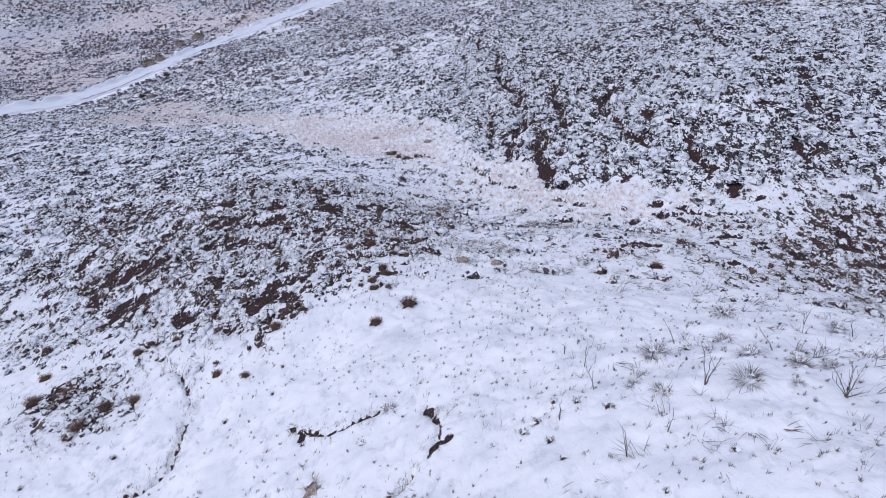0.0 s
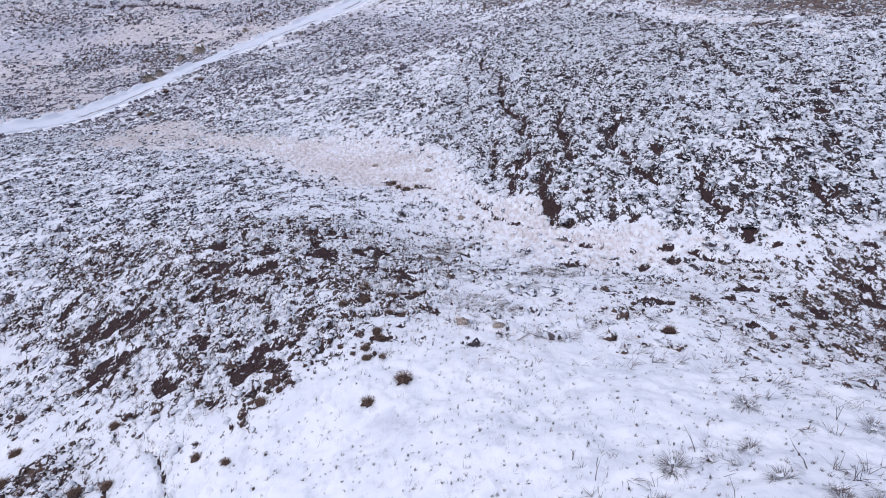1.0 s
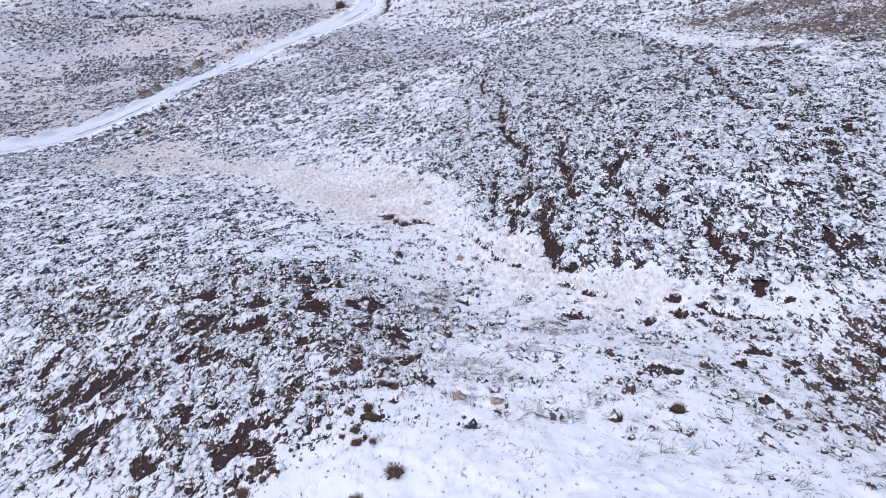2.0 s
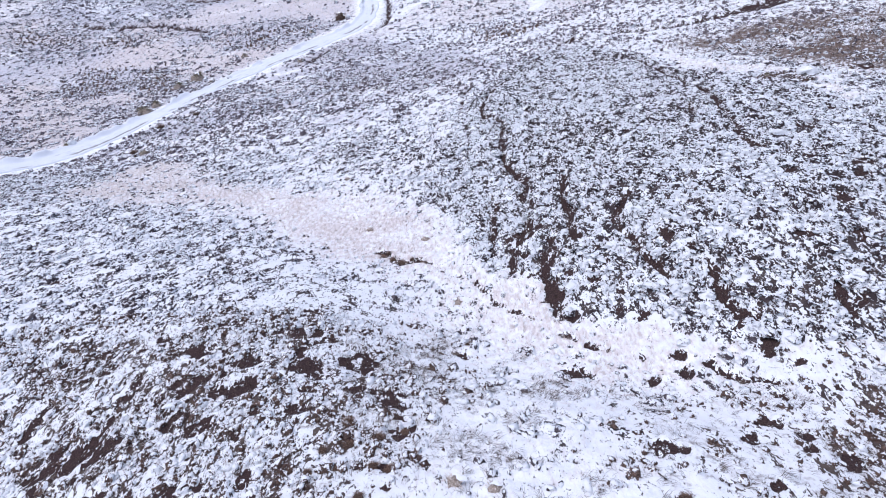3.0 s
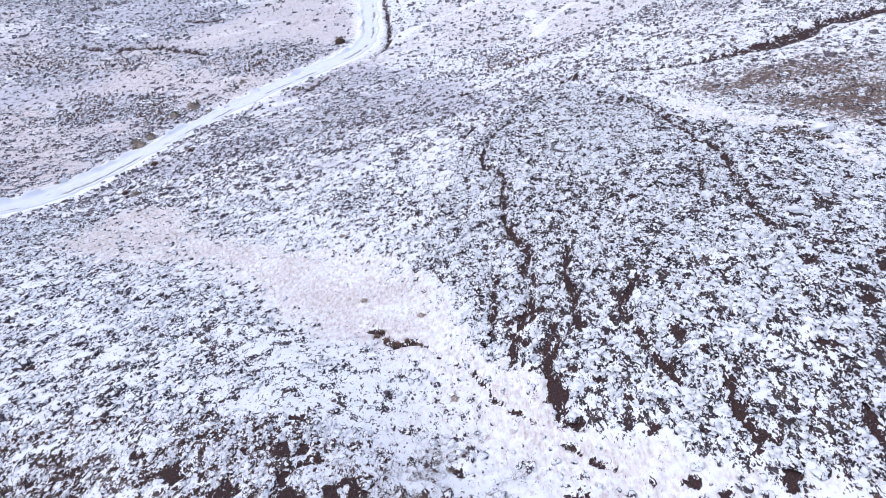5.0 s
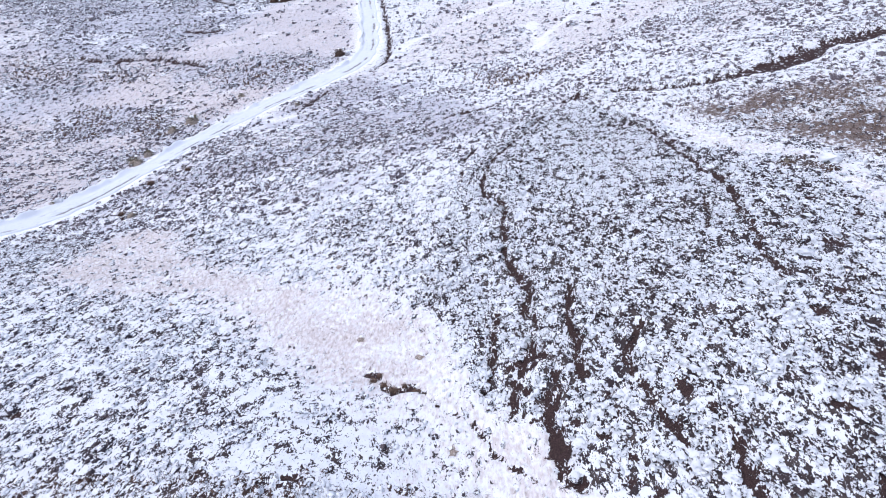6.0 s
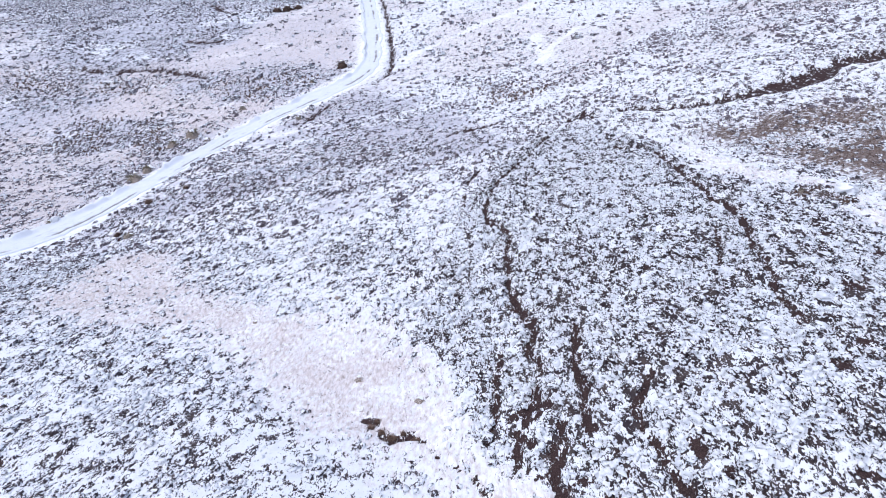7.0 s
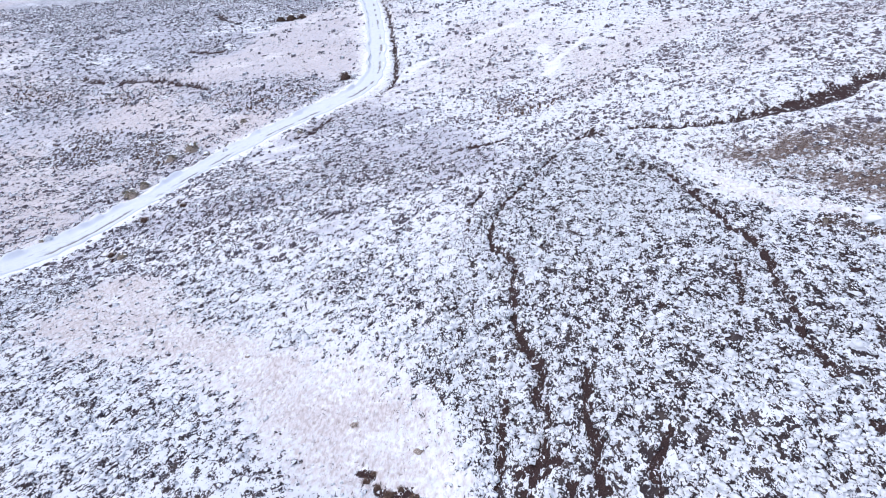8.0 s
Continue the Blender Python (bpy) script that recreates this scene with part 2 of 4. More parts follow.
STREAKS = [
    (1.2, [(-10.6, 113.6), (-7.7, 120.2), (-3.3, 124.1), (2.3, 130.6), (9.4, 135.8), (16.1, 142.8)]),
    (0.7, [(12.6, 127.9), (12.2, 120.6), (12.0, 111.7)]),
    (0.7, [(19.4, 122.3), (16.2, 118.0), (13.1, 112.4), (11.1, 104.1)]),
    (0.6, [(-7.2, 63.0), (-6.0, 64.5), (-4.7, 66.1)]),
]
# worn patches of bare peat among the heather: x, y, width
PEAT_MOUND = [
    (-8.7, 25.3, 1.4), (-7.5, 25.0, 0.8), (-5.9, 26.3, 1.4), (-6.6, 24.3, 1.5), (-5.3, 26.1, 1.1), (-4.2, 25.8, 1.0), (-4.9, 28.4, 0.7), (-4.4, 23.6, 1.6), (-6.4, 22.8, 1.8), (-7.8, 23.4, 0.9), (-4.0, 21.3, 0.9),
    (-8.2, 22.7, 1.0), (-7.8, 21.7, 0.8), (-7.0, 21.0, 0.5), (-3.1, 24.2, 0.9), (-2.1, 24.4, 0.8), (-2.1, 19.7, 0.7), (-9.1, 21.5, 0.5), (-9.8, 20.5, 1.5), (-10.7, 20.3, 2.0), (-0.8, 20.1, 0.8),
]
PEAT_BROW = [
    (-12.1, 19.9, 1.3), (-11.7, 19.0, 1.1), (-10.1, 18.0, 1.6), (-9.3, 18.2, 1.3), (-8.1, 18.3, 0.7), (-6.8, 18.2, 0.9), (-5.7, 17.4, 1.2), (-4.5, 17.0, 1.0), (-5.1, 16.2, 1.2), (-6.2, 16.6, 0.7), (-7.0, 16.9, 0.9),
    (-7.4, 16.5, 1.3), (-5.4, 21.2, 0.5), (-4.7, 19.9, 0.5), (-15.6, 25.8, 0.8), (-18.7, 26.6, 0.7), (-19.5, 33.4, 1.0), (-4.7, 18.1, 0.4), (-1.4, 16.9, 0.5), (-0.9, 18.4, 0.4), (-9.7, 17.0, 1.1),
]
PEAT_FLAT = [
    (10.2, 21.0, 1.0), (11.1, 20.3, 0.7), (11.8, 19.2, 1.0), (13.9, 19.9, 0.9), (14.1, 20.7, 0.7), (15.2, 22.6, 0.7), (14.5, 21.8, 0.8), (11.0, 19.7, 0.6), (9.3, 20.2, 0.6), (7.2, 19.3, 0.7), (6.7, 19.5, 0.9),
    (7.9, 24.0, 0.9), (9.1, 24.2, 0.6), (5.4, 24.9, 1.1), (7.9, 18.1, 0.5), (9.2, 18.0, 0.5), (6.6, 17.2, 0.5), (11.3, 22.3, 0.8), (1.2, 26.5, 0.7), (8.0, 25.4, 0.5), (9.1, 25.2, 0.6), (13.0, 22.3, 0.6), (12.4, 23.5, 0.5),
]
PEAT_EAST = [
    (19.0, 38.7, 1.2), (20.4, 44.2, 1.0), (21.7, 41.7, 1.0), (19.1, 33.6, 1.0), (18.4, 32.3, 1.1), (16.7, 30.5, 0.75), (15.6, 33.3, 0.8), (17.1, 34.3, 0.7), (11.0, 43.6, 0.75), (3.8, 34.5, 0.65), (4.2, 33.6, 0.65),
    (6.0, 31.2, 0.6), (6.6, 30.2, 0.6), (7.3, 30.8, 0.5), (7.6, 28.9, 0.5), (7.5, 28.1, 0.6), (8.2, 27.5, 0.6), (9.9, 31.1, 0.65), (9.95, 30.7, 0.6), (10.1, 31.7, 0.4), (10.1, 26.6, 0.5), (10.6, 25.8, 0.75), (11.6, 24.4, 0.9),
    (11.9, 24.7, 0.5), (15.0, 25.3, 0.6), (14.5, 28.6, 0.8), (16.3, 28.1, 0.8), (11.1, 27.2, 0.8), (5.2, 30.6, 0.6), (2.9, 33.4, 0.45), (2.6, 35.9, 0.4), (14.7, 24.9, 0.6), (11.4, 26.0, 0.7),
]
PEAT_REST = [
    (0.32, 9.45, 0.28), (0.28, 9.0, 0.32), (0.14, 10.15, 0.3), (-5.5, 11.0, 0.36), (-2.5, 10.2, 0.26), (-20.4, 94.8, 1.6), (-39.5, 162.9, 4.0), (-55.8, 130.0, 1.5), (16.7, 57.2, 0.9), (18.1, 57.7, 0.7),
    (17.8, 53.0, 0.6), (28.0, 49.5, 0.9), (-46.0, 92.0, 1.4), (-29.2, 76.3, 1.3), (-31.2, 65.6, 1.2), (-32.0, 73.6, 1.2), (12.3, 41.7, 0.5), (7.4, 31.9, 0.4), (18.7, 52.0, 0.4), (4.2, 77.9, 1.2), (12.6, 73.3, 1.0),
]
WEST_DARK = [(-67.0, 108.4), (-62.4, 111.7), (-53.7, 111.5), (-43.8, 105.9), (-37.4, 96.7), (-39.8, 91.6), (-48.5, 97.6), (-59.0, 101.0)]
WEST_BROWN = [(-90.0, 133.0), (-80.3, 131.2), (-70.8, 127.5), (-60.6, 126.0), (-52.6, 121.9), (-60.2, 120.9), (-71.8, 123.4), (-85.0, 124.2)]
BEND_DARK = [(-40.5, 118.9), (-32.2, 120.4), (-24.1, 118.4), (-19.8, 115.6), (-24.0, 110.1), (-30.3, 110.6), (-36.2, 111.9)]
MID_DARK = [(0.7, 99.6), (4.5, 101.6), (8.4, 94.2), (9.6, 89.0), (7.2, 87.0), (3.5, 91.0)]
WEST_PALE = [(-61.8, 92.8), (-63.3, 99.7), (-61.4, 103.6), (-49.3, 89.4), (-40.2, 78.7), (-42.3, 74.7), (-43.8, 71.4), (-46.7, 69.4)]


def cover(x, y):
    """What covers the ground: heath, straw, peat (0 to 1), and how deep the bare peat lies."""
    x, y = np.asarray(x, float), np.asarray(y, float)
    patch = fbm(x, y, 9, 31)
    far = smooth(80, 110, y)
    broad = fbm(x, y, 26, 33)
    west = smooth(5, -12, x + 0.28 * (y - 70)) * smooth(60, 80, y)
    heath = 0.55 + 0.35 * (patch - 0.5) - 0.03 * far * (1 - west) + west * (0.06 + 1.5 * (0.55 * broad + 0.45 * fbm(x, y * 1.6, 12, 35) - 0.47))
    straw = 0.12 + 0.45 * smooth(0.45, 0.7, fbm(x, y, 14, 37)) * smooth(70, 95, y) + west * (0.08 + 0.18 * smooth(0.48, 0.62, fbm(x, y * 1.5, 17, 36)) * smooth(135, 115, y))
    heath = heath + 0.22 * np.exp(-(((x + 30) / 10) ** 2) - ((y - 58) / 7) ** 2)
    # the open snow in front
    front = smooth(3.0, -3.0, y - 18.5 - 0.22 * x + 3 * (fbm(x, y, 5, 41) - 0.5))
    heath, straw = heath * (1 - front) + 0.03 * front, straw * (1 - front) + 0.02 * front
    lap = smooth(34, 27, y) * smooth(-3, 0, x) * (1 - front)
    heath = heath * (1 - lap) + 0.30 * lap
    straw = straw + 0.24 * lap * smooth(22.5, 24.5, y - 0.1 * x + 2 * (patch - 0.5)) * smooth(14, 10, x)
    for ring, h, s, soft, wob in ((SLOPE_WEST, 0.60, 0.06, 1.2, 1.5), (HEATH_EAST, 0.44 + 0.40 * smooth(9, 14, x), 0.08, 1.8, 3.0), (COMBED, 0.19, 0.10, 1.8, 2.5), (MOUND_FRONT, 0.80, 0.05, 3.4, 5.0),
                                  (MOUND_SMALL, 0.56, 0.05, 0.5, 0.7), (STRAW_BAND, 0.12 + 0.07 * smooth(-13, -23, x), 0.60, 2.3, 1.4), (HILL_EAST, 0.86, 0.02, 0.5, 0.9), (SNOW_BANK, 0.42, 0.0, 0.8, 1.2), (BROWN_EAST, 0.42, 0.12, 1.6, 2.6), (SNOW_EAST, 0.14, 0.40, 0.7, 1.0), (DARK_EAST, 1.0, 0.1, 0.5, 0.8),
                                  (STRAW_FAR, 0.50, 0.62, 3.5, 7.0), (STRAW_NORTH, 0.34, 0.62, 3.5, 6.0), (STRAW_WEST, 0.48, 0.75, 2.0, 4.0), (WEST_PALE, 0.48, 0.80, 2.5, 5.0), (HEATH_NORTH, 0.80, 0.08, 2.0, 4.0),
                                  (WEST_DARK, 0.85, 0.2, 2.0, 4.0), (WEST_BROWN, 0.80, 0.45, 2.0, 4.0), (BEND_DARK, 0.78, 0.2, 1.5, 3.0), (MID_DARK, 0.80, 0.3, 1.5, 3.0)):
        k = inside(x, y, ring, soft, wob, 51)
        var = 0.75 + 0.5 * patch
        heath, straw = heath * (1 - k) + h * var * k, straw * (1 - k) + s * (var if ring is not STRAW_BAND else var * (0.95 + 0.15 * smooth(-2, -12, x)) * (0.25 + 1.5 * fbm(x, y, 2.4, 53))) * k
    for half, line in STREAKS:
        d = from_line(x, y, line)[0] + 2.2 * (fbm(x, y, 3.0, 61) - 0.5)
        k = smooth(half * 1.1, half * 0.2, d) * 0.68
        heath, straw = heath * (1 - k), straw * (1 - k)
    peat, depth = np.zeros(np.shape(x)), np.zeros(np.shape(x))
    rag = fbm(x, y, 0.6, 71) - 0.5
    nick = fbm(x, y, 0.26, 72, 2) - 0.5
    broken = fbm(x, y, 1.5, 73)
    sway = 0.9 * (fbm(x, y, 1.7, 75, 2) - 0.5)
    for half, deep, rough, line in GULLIES + GULLIES_UPPER + BURNS + BURNS_FAR + DRAINS:
        bend = rough * min(1.0, half * 4) * sway
        d = from_line(x + bend, y + 0.5 * bend, line)[0] + half * (0.35 + rough) * (1.7 * rag + 1.8 * nick)
        w = (0.74 if half > 0.1 else 0.8) * half * (1 + 1.7 * rough * (broken - 0.5)) * (smooth(0.36, 0.5, broken) if rough > 0.75 else 1.0)
        peat, depth = np.maximum(peat, smooth(w * 1.35 + 0.005, w * 0.7, d)), np.maximum(depth, deep * smooth(w * 1.9 + 0.05, w * 0.5, d))
    for px, py, w in PEAT_MOUND + PEAT_BROW + PEAT_FLAT + PEAT_EAST + PEAT_REST:
        w = 0.70 * w
        d = np.hypot((x - px + 0.5 * sway) / (0.50 * w), (y - py) / (0.42 * w)) + 2.3 * rag + 2.2 * nick
        peat, depth = np.maximum(peat, smooth(1.45, 0.7, d)), np.maximum(depth, 0.09 * smooth(1.7, 0.6, d))
    worn = inside(x, y, MOUND_FRONT, 1.2, 1.0, 51) + 0.5 * np.exp(-(((x - 4.5) / 2.6) ** 2) - ((y - 34) / 6) ** 2) + 0.6 * np.exp(-(((x - 11.5) / 3.0) ** 2) - ((y - 27) / 2.5) ** 2)
    k = smooth(0.62, 0.72, fbm(x, y, 0.8, 77) + 0.12 * (np.clip(worn, 0, 1) - 1) + 0.25 * (fbm(x, y, 3.5, 78) - 0.5)) * smooth(0.2, 0.5, worn)
    peat, depth = np.maximum(peat, k), np.maximum(depth, 0.08 * k)
    d, along = from_line(x, y, STREAM)
    lengths = np.concatenate([[0], np.cumsum([math.hypot(b[0] - a[0], b[1] - a[1]) for a, b in zip(STREAM, STREAM[1:])])])
    half = 0.88 * np.interp(along, lengths, STREAM_HALF) * (0.75 + 0.5 * broken)
    k = smooth(half * 1.25, half * 0.85, d + (0.45 * half + 0.3) * (1.5 * rag + 1.0 * nick))
    peat, depth = np.maximum(peat, k), np.maximum(depth, 0.45 * smooth(half * 1.6, half * 0.6, d))
    verge = smooth(-0.3, 1.5, track_edge(x, y) + 1.6 * (fbm(x, y, 1.8, 87) - 0.5))
    heath, straw = heath * verge, straw * verge
    heath = heath * (1 - 0.55 * peat)
    straw = straw * (1 - peat)
    return np.clip(heath, 0, 1), np.clip(straw, 0, 1), np.clip(peat, 0, 1), depth


TRACK_RUN = np.concatenate([[0], np.cumsum([math.hypot(b[0] - a[0], b[1] - a[1]) for a, b in zip(TRACK, TRACK[1:])])])


def track_edge(x, y):
    """Distance outward from the track's edge (minus: on the track)."""
    d, along = from_line(x, y, TRACK)
    return d - np.interp(along, TRACK_RUN, TRACK_HALF)


def relief(x, y, heath, straw, depth):
    """Height of the finished ground: drifts, heather hummocks and cut gullies."""
    z = land(x, y)
    edge = track_edge(x, y)
    off = smooth(-0.5, 1.5, edge)
    z = z + 0.22 * (fbm(x, y, 5.0, 3) - 0.5)
    z = z + 0.10 * (fbm(x, y, 1.4, 5) - 0.5) * off
    z = z + (0.04 + 0.17 * heath) * (fbm(x, y, 0.75, 7) - 0.45) * off * smooth(0.0, 0.2, heath + straw)
    z = z + (0.04 + 0.10 * heath) * (fbm(x, y, 0.34, 9, 2) - 0.5) * off
    open_snow = smooth(0.3, 0.05, heath) * smooth(24, 18, y)
    z = z + open_snow * (0.22 * (fbm(x, 1.5 * y, 2.2, 11) - 0.5) + 0.19 * (fbm(x, y, 0.5, 13) - 0.5) + 0.06 * (fbm(x, y, 0.19, 15, 2) - 0.5))
    z = z + 0.17 * np.exp(-((from_line(x, y, BANK)[0] / 0.42) ** 2))
    z = z - depth
    return z - 0.30 * smooth(-0.6, -1.3, edge)


# ---- materials ----
def material(name, rough=0.9):
    m = bpy.data.materials.new(name)
    m.use_nodes = True
    bsdf = m.node_tree.nodes["Principled BSDF"]
    bsdf.inputs["Roughness"].default_value = rough
    bsdf.inputs["Specular IOR Level"].default_value = 0.12
    return m, m.node_tree, bsdf


def attr(nt, name):
    n = nt.nodes.new("ShaderNodeAttribute")
    n.attribute_name = name
    return n.outputs["Fac"]


def calc(nt, op, a, b=0.0, c=0.0):
    n = nt.nodes.new("ShaderNodeMath")
    n.operation = op
    for i, v in enumerate((a, b, c)):
        if isinstance(v, (int, float)):
            n.inputs[i].default_value = v
        else:
            nt.links.new(v, n.inputs[i])
    return n.outputs[0]


def grain(nt, size, detail=4.0, rough=0.6, stretch=(1, 1, 1), twist=0.0):
    """World-size noise, about 0.2 to 0.8."""
    geo = nt.nodes.new("ShaderNodeNewGeometry")
    mp = nt.nodes.new("ShaderNodeMapping")
    mp.inputs["Scale"].default_value = [s / size for s in stretch]
    nt.links.new(geo.outputs["Position"], mp.inputs["Vector"])
    n = nt.nodes.new("ShaderNodeTexNoise")
    n.inputs["Scale"].default_value, n.inputs["Detail"].default_value, n.inputs["Roughness"].default_value = 1.0, detail, rough
    n.inputs["Distortion"].default_value = twist
    nt.links.new(mp.outputs[0], n.inputs["Vector"])
    return n.outputs["Fac"]


def step(nt, v, lo, hi):
    n = nt.nodes.new("ShaderNodeMapRange")
    n.interpolation_type = "SMOOTHSTEP"
    n.inputs["From Min"].default_value, n.inputs["From Max"].default_value = lo, hi
    nt.links.new(v, n.inputs["Value"])
    return n.outputs[0]


def blend(nt, fac, a, b):
    n = nt.nodes.new("ShaderNodeMix")
    n.data_type = "RGBA"
    for i, v in ((0, fac), (6, a), (7, b)):
        if isinstance(v, tuple):
            n.inputs[i].default_value = (*v, 1)
        elif isinstance(v, (int, float)):
            n.inputs[i].default_value = v
        else:
            nt.links.new(v, n.inputs[i])
    return n.outputs[2]


def bump(nt, bsdf, height, strength, distance):
    n = nt.nodes.new("ShaderNodeBump")
    n.inputs["Strength"].default_value, n.inputs["Distance"].default_value = strength, distance
    nt.links.new(height, n.inputs["Height"])
    nt.links.new(n.outputs[0], bsdf.inputs["Normal"])


def lodged_snow(nt):
    """Where snow has lodged in the plants: patches, clots and crumbs, carried through ground and bushes alike; about 0.3 to 0.7."""
    big, mid, small = grain(nt, 0.58, 2.0, 0.5, (1, 0.7, 1)), grain(nt, 0.18, 3.0, 0.60, (1, 0.55, 1), 1.0), grain(nt, 0.07, 2.0, 0.6, (1, 0.6, 1))
    return calc(nt, "ADD", calc(nt, "ADD", calc(nt, "MULTIPLY", big, 0.33), calc(nt, "MULTIPLY", mid, 0.44)), calc(nt, "MULTIPLY", small, 0.23))


SNOW_A, SNOW_B = (0.82, 0.838, 0.868), (0.905, 0.912, 0.925)
THIN_A, THIN_B = (0.755, 0.775, 0.81), (0.83, 0.845, 0.868)
PEAT_A, PEAT_B = (0.028, 0.019, 0.020), (0.070, 0.044, 0.041)


def ground_material():
    m, nt, bsdf = material("snowy_moor_ground")
    heath, straw, peat, dead = attr(nt, "heath"), attr(nt, "straw"), attr(nt, "peat"), attr(nt, "dead")
    dust = attr(nt, "dust")
    coarse, fine, tiny = grain(nt, 0.6, 4.0, 0.6, (1, 0.6, 1)), grain(nt, 0.20, 3.0, 0.62, (1, 0.5, 1), 1.2), grain(nt, 0.05, 3.0, 0.6)
    # tone patches put the soft shade of small snow lumps into the colour
    deep = blend(nt, step(nt, grain(nt, 0.9, 5.0, 0.6), 0.36, 0.60), (0.80, 0.818, 0.85), SNOW_B)
    deep = blend(nt, calc(nt, "MULTIPLY", step(nt, grain(nt, 0.30, 5.0, 0.65, (1, 0.6, 1)), 0.53, 0.66), 0.36), deep, (0.50, 0.52, 0.57))
    snow = blend(nt, step(nt, heath, 0.08, 0.5), deep, blend(nt, grain(nt, 0.5, 3.0), THIN_A, THIN_B))
    peaty = blend(nt, step(nt, tiny, 0.35, 0.65), PEAT_A, PEAT_B)
    litter = blend(nt, step(nt, grain(nt, 0.9), 0.4, 0.62), (0.042, 0.033, 0.036), (0.078, 0.062, 0.060))
    litter = blend(nt, step(nt, dead, 0.05, 0.35), litter, blend(nt, step(nt, grain(nt, 0.25, 4.0), 0.35, 0.65), (0.065, 0.047, 0.042), (0.15, 0.118, 0.098)))
    hay = blend(nt, step(nt, grain(nt, 0.12, 3, 0.6, (1, 0.3, 1)), 0.3, 0.7), (0.53, 0.47, 0.455), (0.75, 0.70, 0.685))
    mix = calc(nt, "ADD", calc(nt, "MULTIPLY", coarse, 0.35), calc(nt, "MULTIPLY", fine, 0.65))
    bare = step(nt, calc(nt, "SUBTRACT", calc(nt, "MULTIPLY", heath, 0.14), lodged_snow(nt)), -0.394, -0.360)
    hays = step(nt, calc(nt, "ADD", grain(nt, 0.22, 4.0, 0.65, (1, 0.5, 1)), calc(nt, "MULTIPLY", straw, 0.30)), 0.48, 0.82)
    wet = step(nt, calc(nt, "ADD", peat, calc(nt, "ADD", calc(nt, "MULTIPLY", calc(nt, "SUBTRACT", mix, 0.5), 5.5), calc(nt, "MULTIPLY", calc(nt, "SUBTRACT", tiny, 0.5), 1.0))), 0.44, 0.54)
    mat = blend(nt, step(nt, grain(nt, 0.09, 3, 0.6, (1, 0.4, 1)), 0.35, 0.65), (0.115, 0.088, 0.078), (0.25, 0.205, 0.185))
    mats = step(nt, calc(nt, "ADD", grain(nt, 0.30, 4.0, 0.65), calc(nt, "MULTIPLY", dead, 0.26)), 0.56, 0.78)
    sward = blend(nt, grain(nt, 0.5, 4.0, 0.6, (1, 0.5, 1)), (0.36, 0.36, 0.42), (0.58, 0.59, 0.65))
    thin = step(nt, calc(nt, "ADD", dust, calc(nt, "MULTIPLY", calc(nt, "SUBTRACT", grain(nt, 2.6, 5.0, 0.65, (0.6, 1, 1)), 0.5), 2.2)), 0.2, 0.8)
    snow = blend(nt, calc(nt, "MULTIPLY", thin, 0.8), snow, sward)
    colour = blend(nt, calc(nt, "MULTIPLY", hays, step(nt, straw, 0.02, 0.14)), snow, hay)
    colour = blend(nt, calc(nt, "MULTIPLY", mats, step(nt, dead, 0.05, 0.3)), colour, mat)
    colour = blend(nt, calc(nt, "MULTIPLY", bare, step(nt, heath, 0.03, 0.2)), colour, litter)
    colour = blend(nt, calc(nt, "MULTIPLY", wet, step(nt, peat, 0.02, 0.2)), colour, peaty)
    nt.links.new(colour, bsdf.inputs["Base Color"])
    bump(nt, bsdf, calc(nt, "ADD", fine, calc(nt, "MULTIPLY", tiny, 0.3)), 0.45, 0.06)
    return m


def heather_material(name, dark, mid, odd, deep=(0.05, 0.038, 0.04)):
    """Dark twigs below, snow lodged on the crown (by how high on the bush a spot lies)."""
    m, nt, bsdf = material(name)
    cap, tone = attr(nt, "cap"), attr(nt, "tone")
    fine = lodged_snow(nt)
    up = nt.nodes.new("ShaderNodeSeparateXYZ")
    nt.links.new(nt.nodes.new("ShaderNodeNewGeometry").outputs["Normal"], up.inputs[0])
    twig = blend(nt, step(nt, tone, 0.25, 0.75), dark, mid)
    twig = blend(nt, step(nt, tone, 0.86, 0.95), twig, odd)
    speck = grain(nt, 0.045, 3.0, 0.7, (1, 1, 0.6), 1.2)
    twig = blend(nt, calc(nt, "MULTIPLY", step(nt, speck, 0.44, 0.52), 0.85), twig, deep)
    twig = blend(nt, calc(nt, "MULTIPLY", step(nt, speck, 0.62, 0.68), 0.35), twig, (0.16, 0.13, 0.12))
    lodged = calc(nt, "ADD", cap, calc(nt, "MULTIPLY", calc(nt, "SUBTRACT", up.outputs["Z"], 0.72), 0.8))
    white = step(nt, calc(nt, "ADD", lodged, calc(nt, "MULTIPLY", calc(nt, "SUBTRACT", fine, 0.5), 6.5)), 0.02, 0.20)
    snow = blend(nt, grain(nt, 0.3, 3.0), THIN_A, THIN_B)
    nt.links.new(blend(nt, white, twig, snow), bsdf.inputs["Base Color"])
    bump(nt, bsdf, grain(nt, 0.05, 3.0), 0.3, 0.03)
    return m


def blade_material(name, a, b):
    m, nt, bsdf = material(name)
    nt.links.new(blend(nt, attr(nt, "tone"), a, b), bsdf.inputs["Base Color"])
    return m


